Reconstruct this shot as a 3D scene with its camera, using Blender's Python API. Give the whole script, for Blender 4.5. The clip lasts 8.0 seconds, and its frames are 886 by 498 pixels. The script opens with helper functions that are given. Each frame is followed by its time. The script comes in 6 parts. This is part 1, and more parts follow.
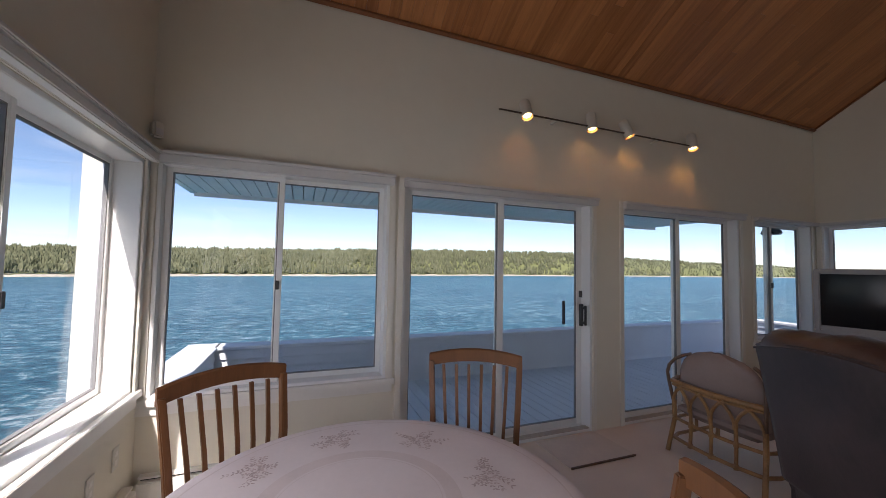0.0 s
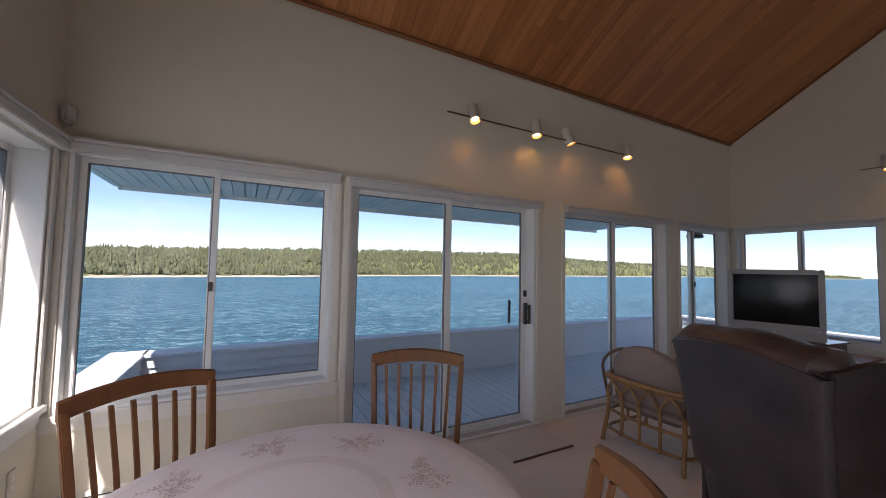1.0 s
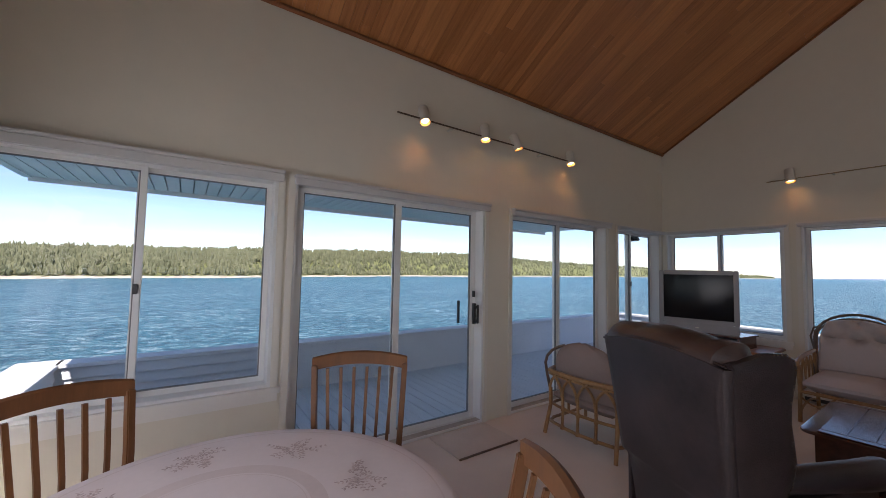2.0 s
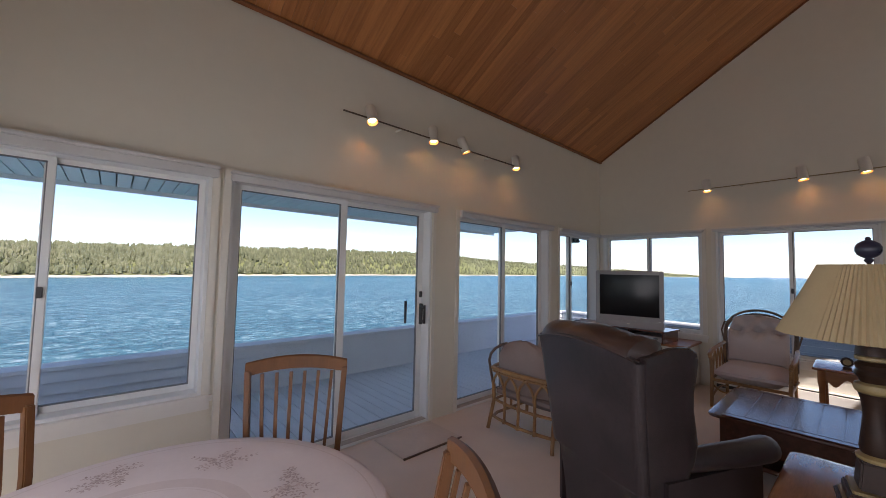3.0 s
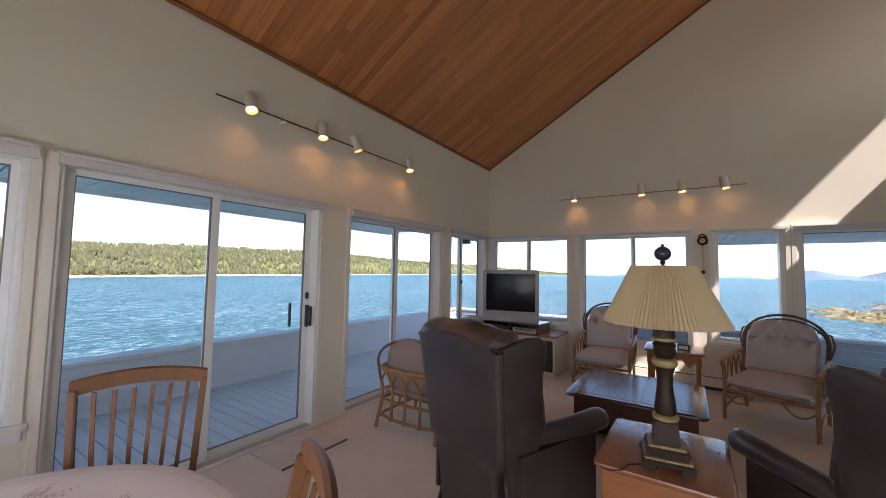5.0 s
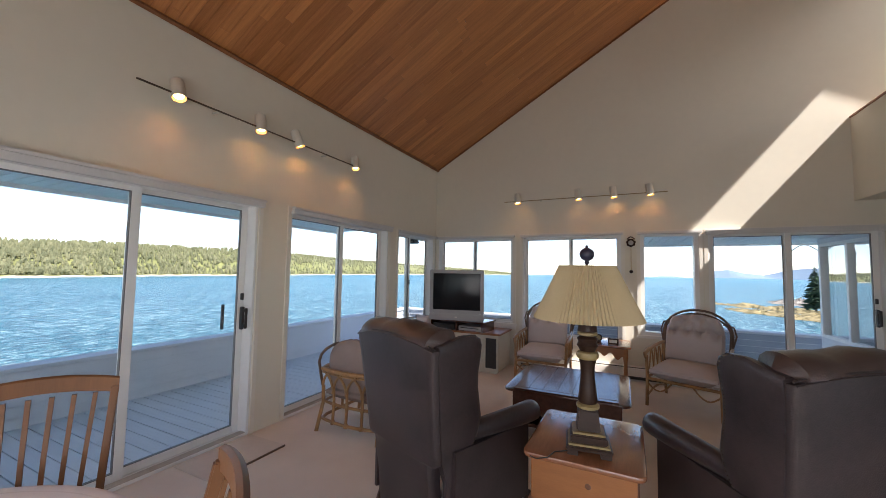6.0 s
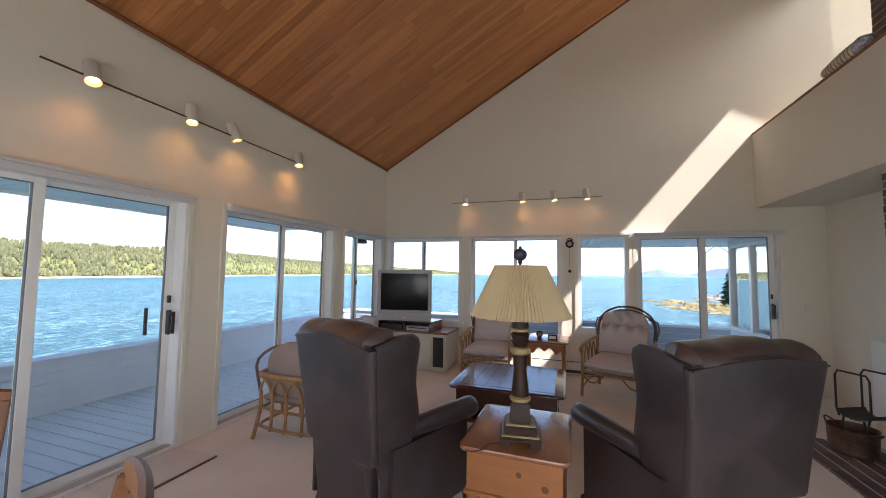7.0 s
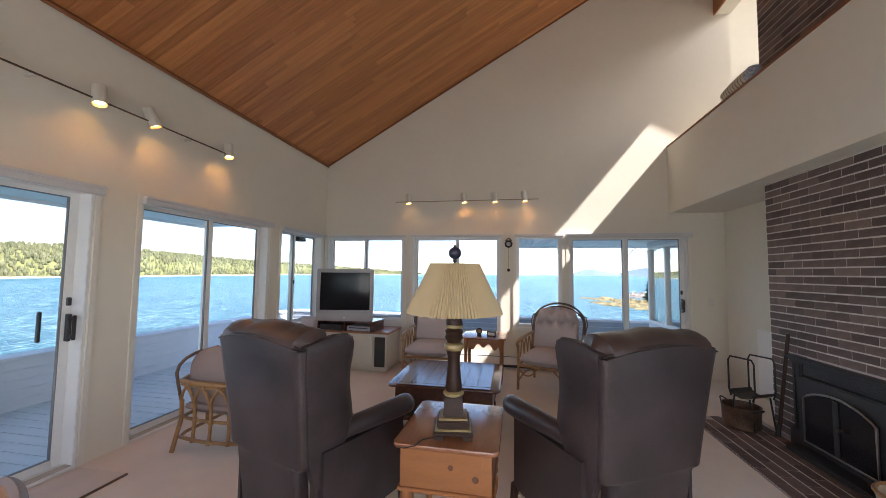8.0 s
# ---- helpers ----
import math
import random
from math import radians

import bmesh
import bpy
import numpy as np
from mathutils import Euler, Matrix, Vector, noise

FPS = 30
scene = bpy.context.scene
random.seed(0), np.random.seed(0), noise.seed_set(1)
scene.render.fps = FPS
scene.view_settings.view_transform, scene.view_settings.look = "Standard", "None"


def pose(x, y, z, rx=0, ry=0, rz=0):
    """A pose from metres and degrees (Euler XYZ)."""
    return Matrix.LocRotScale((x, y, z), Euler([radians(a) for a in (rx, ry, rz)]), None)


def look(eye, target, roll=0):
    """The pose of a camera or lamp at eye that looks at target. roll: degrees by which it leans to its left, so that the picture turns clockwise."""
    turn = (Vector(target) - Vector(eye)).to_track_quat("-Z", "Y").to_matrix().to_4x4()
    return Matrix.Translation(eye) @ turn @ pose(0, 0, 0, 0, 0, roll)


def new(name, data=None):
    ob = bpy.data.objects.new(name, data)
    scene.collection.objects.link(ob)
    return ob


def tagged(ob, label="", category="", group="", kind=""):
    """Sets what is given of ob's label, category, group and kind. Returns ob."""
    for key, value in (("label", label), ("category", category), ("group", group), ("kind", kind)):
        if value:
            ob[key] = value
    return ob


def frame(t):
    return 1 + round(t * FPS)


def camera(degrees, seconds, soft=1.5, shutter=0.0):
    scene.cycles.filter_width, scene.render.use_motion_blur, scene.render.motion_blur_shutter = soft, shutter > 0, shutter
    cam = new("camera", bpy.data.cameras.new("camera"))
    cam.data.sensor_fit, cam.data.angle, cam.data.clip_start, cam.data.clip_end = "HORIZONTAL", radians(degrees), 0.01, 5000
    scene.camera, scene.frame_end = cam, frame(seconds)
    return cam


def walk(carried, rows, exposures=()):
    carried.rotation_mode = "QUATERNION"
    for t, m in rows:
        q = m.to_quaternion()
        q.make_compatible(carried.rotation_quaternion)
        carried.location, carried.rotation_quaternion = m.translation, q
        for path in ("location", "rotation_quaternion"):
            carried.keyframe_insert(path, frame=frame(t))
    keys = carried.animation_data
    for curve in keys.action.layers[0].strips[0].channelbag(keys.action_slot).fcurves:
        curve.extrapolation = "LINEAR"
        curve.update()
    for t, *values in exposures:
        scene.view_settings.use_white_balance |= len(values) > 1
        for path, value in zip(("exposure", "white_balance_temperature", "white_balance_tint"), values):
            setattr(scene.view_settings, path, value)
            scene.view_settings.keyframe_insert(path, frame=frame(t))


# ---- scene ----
cam = camera(100.3, 8.0, soft=0.8)
PATH = [
    (0.0, (0.026, 0.063, 1.440), (0.740, 1.928, 1.540), 1.1),
    (0.5, (0.050, 0.050, 1.439), (0.876, 1.869, 1.543), 1.1),
    (1.0, (0.078, 0.032, 1.441), (1.012, 1.797, 1.548), 1.1),
    (1.5, (0.104, 0.013, 1.442), (1.138, 1.722, 1.554), 1.1),
    (3.0, (0.160, -0.071, 1.464), (1.489, 1.420, 1.577), 1.2),
    (3.5, (0.174, -0.101, 1.469), (1.592, 1.304, 1.585), 1.2),
    (4.0, (0.187, -0.131, 1.471), (1.691, 1.183, 1.587), 1.2),
    (4.5, (0.200, -0.162, 1.472), (1.788, 1.047, 1.590), 1.1),
    (6.0, (0.226, -0.266, 1.472), (2.021, 0.607, 1.595), 1.0),
    (6.5, (0.229, -0.303, 1.470), (2.075, 0.457, 1.597), 0.9),
    (7.0, (0.230, -0.344, 1.471), (2.121, 0.294, 1.599), 0.8),
    (7.5, (0.229, -0.379, 1.468), (2.160, 0.122, 1.595), 0.75),
    (8.0, (0.229, -0.405, 1.464), (2.192, -0.046, 1.593), 0.7),
]
EXPOSURES = [(0.0, 0.58, 6450, 20), (1.5, 0.70, 6450, 20), (3.5, 1.02, 6600, 20), (4.5, 1.21, 6650, 19), (6.5, 1.58, 6600, 15), (8.0, 1.79, 6500, 15)]
walk(cam, [(t, look(eye, target, roll)) for t, eye, target, roll in PATH], EXPOSURES)
SKY_STRENGTH, SUN_STRENGTH = 0.115, 5.0
SPOT_POWER = 1.5
SOUTH_POWER, WEST_POWER, LOFT_POWER = 0.4, 12.0, 12.0
DINING_POWER, ROOF_POWER = 6.0, 14.0
SKY_Y0, SKY_Y1 = -4.60, -5.50

# ---------------------------------------------------------------- world and light
wd = bpy.data.worlds.new("sky")
scene.world = wd
wd.use_nodes = True
_n = wd.node_tree.nodes
_sky = _n.new("ShaderNodeTexSky")
_sky.sky_type = "NISHITA"
_sky.sun_disc = False
SUN_DIR = Vector((0.318, 1.0, -1.215)).normalized()
_sky.sun_elevation = math.asin(-SUN_DIR.z)
_sky.sun_rotation = math.atan2(-SUN_DIR.x, -SUN_DIR.y)
_sky.air_density, _sky.dust_density, _sky.ozone_density = 0.8, 0.05, 2.5
# thin wisps of cloud, stretched along the horizon
_tc, _mp, _cl, _rp, _mx = (_n.new("ShaderNode" + k) for k in ("TexCoord", "Mapping", "TexNoise", "ValToRGB", "MixRGB"))
_mp.inputs["Scale"].default_value = (1.6, 1.6, 11.0)
_cl.inputs["Scale"].default_value, _cl.inputs["Detail"].default_value = 2.2, 7
_rp.color_ramp.elements[0].position, _rp.color_ramp.elements[1].position = 0.50, 0.78
_rp.color_ramp.elements[1].color = (0.40, 0.40, 0.40, 1)
for _a, _b in ((_tc.outputs["Generated"], _mp.inputs[0]), (_mp.outputs[0], _cl.inputs["Vector"]), (_cl.outputs["Fac"], _rp.inputs[0]), (_rp.outputs[0], _mx.inputs[0]), (_sky.outputs[0], _mx.inputs[1]), (_mx.outputs[0], _n["Background"].inputs["Color"])):
    wd.node_tree.links.new(_a, _b)
_mx.inputs[2].default_value = (6.2, 6.4, 6.7, 1)
_n["Background"].inputs["Strength"].default_value = SKY_STRENGTH
sun = new("sun", bpy.data.lights.new("sun", "SUN"))
sun.data.energy, sun.data.angle, sun.data.color = SUN_STRENGTH, radians(0.55), (1.0, 0.965, 0.91)
sun.matrix_world = look((0, -40, 50), Vector((0, -40, 50)) + SUN_DIR)


def fill_light(m, w, h, power):
    """An area lamp added in an opening to brighten the room, standing in for skylight."""
    ld = bpy.data.lights.new("fill_light", "AREA")
    ld.shape, ld.size, ld.size_y, ld.energy, ld.color = "RECTANGLE", w, h, power, (1.0, 0.98, 0.975)
    ob = new("fill_light", ld)
    ob.matrix_world = m
    return ob


# ---------------------------------------------------------------- mesh helpers
def part(name, bm, mat, parent=None, label="", smooth=False, bevel=0.0, seg=2):
    """One mesh object out of a bmesh, under a thing or a part."""
    if bevel > 0:
        bmesh.ops.bevel(bm, geom=bm.edges[:], offset=bevel, segments=seg, affect="EDGES", clamp_overlap=True)
    me = bpy.data.meshes.new(name)
    bm.to_mesh(me)
    bm.free()
    me.materials.append(mat)
    if smooth:
        me.polygons.foreach_set("use_smooth", [True] * len(me.polygons))
        me.set_sharp_from_angle(angle=radians(40))
    ob = new(name, me)
    if parent is not None:
        ob.parent = parent
    if label:
        ob["label"] = label
    return ob


def thing(name, m, label, category, group="", kind=""):
    ob = new(name)
    ob.empty_display_size = 0.1
    ob.matrix_world = m
    return tagged(ob, label, category, group, kind)


def B():
    return bmesh.new()


def box(bm, x0, x1, y0, y1, z0, z1, m=None):
    vs = [bm.verts.new(v) for v in ((x0, y0, z0), (x1, y0, z0), (x1, y1, z0), (x0, y1, z0), (x0, y0, z1), (x1, y0, z1), (x1, y1, z1), (x0, y1, z1))]
    for f in ((3, 2, 1, 0), (4, 5, 6, 7), (0, 1, 5, 4), (1, 2, 6, 5), (2, 3, 7, 6), (3, 0, 4, 7)):
        bm.faces.new([vs[i] for i in f])
    if m is not None:
        bmesh.ops.transform(bm, matrix=m, verts=vs)
    return bm


def tube(bm, pts, r, seg=8, closed=False, caps=True):
    """A round bar along points; r is one radius or one for each point."""
    pts = [Vector(p) for p in pts]
    n = len(pts)
    rs = r if isinstance(r, (list, tuple)) else [r] * n
    rings = []
    up = None
    for i, p in enumerate(pts):
        a = pts[(i - 1) % n] if (closed or i > 0) else p
        b = pts[(i + 1) % n] if (closed or i < n - 1) else p
        d = (b - a).normalized()
        if up is None:
            up = d.orthogonal().normalized()
        else:
            up = (up - d * up.dot(d))
            up = up.normalized() if up.length > 1e-6 else d.orthogonal().normalized()
        side = d.cross(up)
        rings.append([bm.verts.new(p + rs[i] * (math.cos(2 * math.pi * k / seg) * up + math.sin(2 * math.pi * k / seg) * side)) for k in range(seg)])
    last = n if closed else n - 1
    for i in range(last):
        a, b = rings[i], rings[(i + 1) % n]
        for k in range(seg):
            bm.faces.new((a[k], a[(k + 1) % seg], b[(k + 1) % seg], b[k]))
    if caps and not closed:
        bm.faces.new(rings[0][::-1])
        bm.faces.new(rings[-1])
    return bm


def arc(p, q, lift, n=10):
    """Points from p to q, bowed by the vector lift at the middle."""
    p, q, lift = Vector(p), Vector(q), Vector(lift)
    return [p.lerp(q, i / n) + lift * math.sin(math.pi * i / n) for i in range(n + 1)]


def lathe(bm, profile, seg=28, centre=(0, 0), wave=None, caps=True):
    """A turned body: profile of (radius, height) from the bottom to the top."""
    rings = []
    for r, z in profile:
        ring = []
        for k in range(seg):
            rr = r * (1 + (wave(k) if wave else 0))
            a = 2 * math.pi * k / seg
            ring.append(bm.verts.new((centre[0] + rr * math.cos(a), centre[1] + rr * math.sin(a), z)))
        rings.append(ring)
    for a, b in zip(rings, rings[1:]):
        for k in range(seg):
            bm.faces.new((a[k], a[(k + 1) % seg], b[(k + 1) % seg], b[k]))
    if caps and profile[0][0] > 1e-4:
        bm.faces.new(rings[0][::-1])
    if caps and profile[-1][0] > 1e-4:
        bm.faces.new(rings[-1])
    return bm


def cushion(bm, x0, x1, y0, y1, z0, z1, m=None, puff=0.35, n=8, dent=None):
    """A soft block: rounded towards its edges on both faces."""
    def shape(u, v):
        return (max(0.0, 1 - abs(2 * u - 1) ** 4) * max(0.0, 1 - abs(2 * v - 1) ** 4)) ** 0.5
    mid, half = (z0 + z1) / 2, (z1 - z0) / 2
    top, bot = [], []
    for i in range(n + 1):
        rt, rb = [], []
        for j in range(n + 1):
            u, v = i / n, j / n
            h = half * ((1 - puff) * (0.35 if i in (0, n) or j in (0, n) else 1) + puff * shape(u, v))
            d = dent(u, v) if dent else 0
            x, y = x0 + (x1 - x0) * u, y0 + (y1 - y0) * v
            rt.append(bm.verts.new((x, y, mid + h - d)))
            rb.append(bm.verts.new((x, y, mid - h)))
        top.append(rt)
        bot.append(rb)
    for i in range(n):
        for j in range(n):
            bm.faces.new((top[i][j], top[i + 1][j], top[i + 1][j + 1], top[i][j + 1]))
            bm.faces.new((bot[i][j], bot[i][j + 1], bot[i + 1][j + 1], bot[i + 1][j]))
    rim = [(i, 0) for i in range(n)] + [(n, j) for j in range(n)] + [(i, n) for i in range(n, 0, -1)] + [(0, j) for j in range(n, 0, -1)]
    for (a, b), (c, d) in zip(rim, rim[1:] + rim[:1]):
        bm.faces.new((bot[a][b], bot[c][d], top[c][d], top[a][b]))
    if m is not None:
        bmesh.ops.transform(bm, matrix=m, verts=bm.verts[:])
    return bm


def wall_mesh(bm, axis, face, back, u0, u1, z0, z1, holes):
    """A wall across one axis ('x' or 'y'), from its room face to its back, with holes (u0, u1, z0, z1) right through."""
    us = sorted({u0, u1, *[h[0] for h in holes], *[h[1] for h in holes]})
    zs = sorted({z0, z1, *[h[2] for h in holes], *[h[3] for h in holes]})
    us, zs = [u for u in us if u0 <= u <= u1], [z for z in zs if z0 <= z <= z1]

    def solid(i, j):
        if i < 0 or j < 0 or i >= len(us) - 1 or j >= len(zs) - 1:
            return False
        u, z = (us[i] + us[i + 1]) / 2, (zs[j] + zs[j + 1]) / 2
        return not any(h[0] < u < h[1] and h[2] < z < h[3] for h in holes)
    made = {}

    def vert(w, u, z):
        key = (w, u, z)
        if key not in made:
            made[key] = bm.verts.new((w, u, z) if axis == "x" else (u, w, z))
        return made[key]
    for i in range(len(us) - 1):
        for j in range(len(zs) - 1):
            if not solid(i, j):
                continue
            a, b, c, d = us[i], us[i + 1], zs[j], zs[j + 1]
            for w in (face, back):
                bm.faces.new([vert(w, a, c), vert(w, b, c), vert(w, b, d), vert(w, a, d)])
            for ok, p, q in ((solid(i - 1, j), (a, c), (a, d)), (solid(i + 1, j), (b, c), (b, d)), (solid(i, j - 1), (a, c), (b, c)), (solid(i, j + 1), (a, d), (b, d))):
                if not ok:
                    bm.faces.new([vert(face, *p), vert(face, *q), vert(back, *q), vert(back, *p)])
    bmesh.ops.recalc_face_normals(bm, faces=bm.faces[:])
    return bm


# ---------------------------------------------------------------- materials
def mat(name, colour, rough=0.6, vary=0.08, scale=6.0, bump=0.0, bump_scale=60.0, metal=0.0, stretch=(1, 1, 1), island=0.0, obrand=0.0, second=None, spec=0.5, coat=0.0, fine=None, coord="Object"):
    """A painted, wooden, woven or stony surface: colour varied at two scales, with fine relief."""
    m = bpy.data.materials.new(name)
    m.use_nodes = True
    nt = m.node_tree
    bs = nt.nodes["Principled BSDF"]
    tc = nt.nodes.new("ShaderNodeTexCoord")
    mp = nt.nodes.new("ShaderNodeMapping")
    mp.inputs["Scale"].default_value = stretch
    nt.links.new(tc.outputs[coord], mp.inputs["Vector"])
    n1 = nt.nodes.new("ShaderNodeTexNoise")
    n1.inputs["Scale"].default_value, n1.inputs["Detail"].default_value = scale, 5
    n2 = nt.nodes.new("ShaderNodeTexNoise")
    n2.inputs["Scale"].default_value, n2.inputs["Detail"].default_value = (fine or scale * 9), 4
    for n in (n1, n2):
        nt.links.new(mp.outputs[0], n.inputs["Vector"])
    add = nt.nodes.new("ShaderNodeMath")
    add.operation = "MULTIPLY_ADD"
    nt.links.new(n2.outputs["Fac"], add.inputs[0])
    add.inputs[1].default_value = 0.5
    nt.links.new(n1.outputs["Fac"], add.inputs[2])
    last = add.outputs[0]
    if island or obrand:
        src = nt.nodes.new("ShaderNodeNewGeometry").outputs["Random Per Island"] if island else nt.nodes.new("ShaderNodeObjectInfo").outputs["Random"]
        a2 = nt.nodes.new("ShaderNodeMath")
        a2.operation = "MULTIPLY_ADD"
        nt.links.new(src, a2.inputs[0])
        a2.inputs[1].default_value = island or obrand
        nt.links.new(last, a2.inputs[2])
        last = a2.outputs[0]
    ramp = nt.nodes.new("ShaderNodeValToRGB")
    top = 1.1 + (island or obrand)
    mr = nt.nodes.new("ShaderNodeMapRange")
    mr.inputs["From Min"].default_value, mr.inputs["From Max"].default_value = 0.4, top
    nt.links.new(last, mr.inputs["Value"])
    nt.links.new(mr.outputs[0], ramp.inputs["Fac"])
    lo = [c * (1 - vary) for c in colour] if second is None else second
    hi = [min(1.0, c * (1 + vary)) for c in colour]
    ramp.color_ramp.elements[0].color = (*lo, 1)
    ramp.color_ramp.elements[0].position = 0.1
    ramp.color_ramp.elements[1].color = (*hi, 1)
    ramp.color_ramp.elements[1].position = 0.9
    nt.links.new(ramp.outputs[0], bs.inputs["Base Color"])
    bs.inputs["Metallic"].default_value = metal
    bs.inputs["Specular IOR Level"].default_value = spec
    bs.inputs["Coat Weight"].default_value = coat
    bs.inputs["Coat Roughness"].default_value = 0.15
    rr = nt.nodes.new("ShaderNodeMapRange")
    rr.inputs["To Min"].default_value, rr.inputs["To Max"].default_value = max(0.02, rough - 0.08), min(1.0, rough + 0.08)
    nt.links.new(n1.outputs["Fac"], rr.inputs["Value"])
    nt.links.new(rr.outputs[0], bs.inputs["Roughness"])
    if bump:
        n3 = nt.nodes.new("ShaderNodeTexNoise")
        n3.inputs["Scale"].default_value, n3.inputs["Detail"].default_value = bump_scale, 4
        nt.links.new(mp.outputs[0], n3.inputs["Vector"])
        bp = nt.nodes.new("ShaderNodeBump")
        bp.inputs["Strength"].default_value, bp.inputs["Distance"].default_value = bump, 0.004
        nt.links.new(n3.outputs["Fac"], bp.inputs["Height"])
        nt.links.new(bp.outputs[0], bs.inputs["Normal"])
    return m


def glowing(name, colour, strength):
    m = bpy.data.materials.new(name)
    m.use_nodes = True
    b = m.node_tree.nodes["Principled BSDF"]
    b.inputs["Emission Color"].default_value = (*colour, 1)
    b.inputs["Emission Strength"].default_value = strength
    return m


def clear_glass(name, tint=(0.97, 0.985, 0.98)):
    m = bpy.data.materials.new(name)
    m.use_nodes = True
    b = m.node_tree.nodes["Principled BSDF"]
    b.inputs["Base Color"].default_value = (*tint, 1)
    b.inputs["Transmission Weight"].default_value = 1.0
    b.inputs["Roughness"].default_value = 0.0
    b.inputs["IOR"].default_value = 1.2
    return m


PAINT = mat("wall_paint", (0.75, 0.70, 0.585), 0.85, 0.03, 1.2, 0.05, 220)
TRIM = mat("trim_paint", (0.80, 0.77, 0.71), 0.45, 0.03, 3, 0.02, 80)
CASING = mat("casing_paint", (0.765, 0.72, 0.63), 0.5, 0.03, 3, 0.02, 80)
VINYL = mat("white_vinyl", (0.80, 0.79, 0.76), 0.35, 0.03, 4)
GLASS = clear_glass("window_glass")
CARPET = mat("carpet", (0.80, 0.72, 0.63), 0.95, 0.07, 2.5, 0.7, 260, fine=180, spec=0.1)
PLANKS = mat("ceiling_boards", (0.57, 0.245, 0.084), 0.40, 0.16, 3.0, 0.1, 40, stretch=(14, 0.7, 0.7), island=0.55, second=(0.31, 0.112, 0.036))
WOODTRIM = mat("stained_trim", (0.26, 0.10, 0.04), 0.4, 0.2, 6, stretch=(0.6, 8, 8))
SIDING = mat("grey_siding", (0.62, 0.63, 0.65), 0.7, 0.06, 2, 0.1, 30)
# Darker copy of the grey siding; the east parapet's shade is in its colour.
SIDING_SHADED = mat("shaded_siding", (0.33, 0.37, 0.42), 0.7, 0.08, 2, 0.1, 30)
DECK = mat("deck_boards", (0.62, 0.63, 0.65), 0.75, 0.08, 3, 0.12, 50, stretch=(8, 0.8, 1), island=0.15)
SOFFIT = mat("soffit_vinyl", (0.88, 0.86, 0.82), 0.6, 0.05, 3)
BRASS = mat("brass", (0.55, 0.38, 0.16), 0.3, 0.1, 12, metal=1.0)
BLACKM = mat("black_iron", (0.025, 0.024, 0.024), 0.42, 0.3, 20, 0.1, 90)
WHITEM = mat("white_enamel", (0.68, 0.65, 0.57), 0.35, 0.03, 8)
# ---------------------------------------------------------------- the room's shell
N, E, W, S = 2.745, 6.13, -0.84, -3.42
HEAD = 2.03
EAVE, PITCH = 3.30, 0.577
RIDGE_Y = -3.375


def ceil_z(y):
    return EAVE + PITCH * (N - y)


tagged(part("floor", box(B(), W - 0.2, E + 0.15, S, N + 0.1, -0.12, 0.0), CARPET), "beige wall-to-wall cut-pile carpet", "floor", kind="structure")

# openings: u0, u1, z0, z1
N_HOLES = [(-0.80, 0.625, 0.63, HEAD + 0.03), (0.735, 2.52, 0.0, HEAD + 0.03), (2.89, 4.62, 0.0, HEAD + 0.03), (4.88, 6.02, 0.66, HEAD + 0.03)]
E_HOLES = [(1.33, 2.69, 0.66, HEAD + 0.03), (-0.25, 1.18, 0.50, HEAD + 0.03), (-1.18, -0.49, 0.64, HEAD + 0.03), (-2.93, -1.28, 0.0, HEAD + 0.03)]
# The second west opening and the south one are unseen, added for light.
W_HOLES = [(0.45, 2.66, 0.70, HEAD), (-2.2, 0.1, 0.45, HEAD)]
S_HOLES = [(-0.6, 1.35, 0.05, 2.05)]
nw = wall_mesh(B(), "y", N, N + 0.16, W - 0.32, E + 0.16, -0.1, EAVE + 0.12, N_HOLES)
tagged(part("wall_north", nw, PAINT), "off-white painted wall with wide windows", "wall", kind="structure")


def gable_wall(name, x_face, x_back, holes, y_to, label):
    """A wall across x whose head follows the roof's slope."""
    bm = wall_mesh(B(), "x", x_face, x_back, y_to, N, -0.1, EAVE, holes)
    lo = [(y_to, EAVE), (N, EAVE), (RIDGE_Y, ceil_z(RIDGE_Y) + 0.05), (y_to, ceil_z(RIDGE_Y) + 0.05)]
    a = [bm.verts.new((x_face, y, z)) for y, z in lo]
    b = [bm.verts.new((x_back, y, z)) for y, z in lo]
    bm.faces.new(a)
    bm.faces.new(b[::-1])
    for i in range(4):
        bm.faces.new((a[i], a[(i + 1) % 4], b[(i + 1) % 4], b[i]))
    bmesh.ops.recalc_face_normals(bm, faces=bm.faces[:])
    return tagged(part(name, bm, PAINT), label, "wall", kind="structure")


gable_wall("wall_east", E, E + 0.16, E_HOLES, -3.58, "off-white painted gable wall with a row of windows")
gable_wall("wall_west", W, W - 0.2, W_HOLES, -3.58, "off-white painted wall beside the dining table")
tagged(part("wall_south", wall_mesh(B(), "y", S, S - 0.14, W - 0.2, E + 0.16, -0.1, 2.38, S_HOLES), PAINT), "plain off-white wall under the loft", "wall", kind="structure")

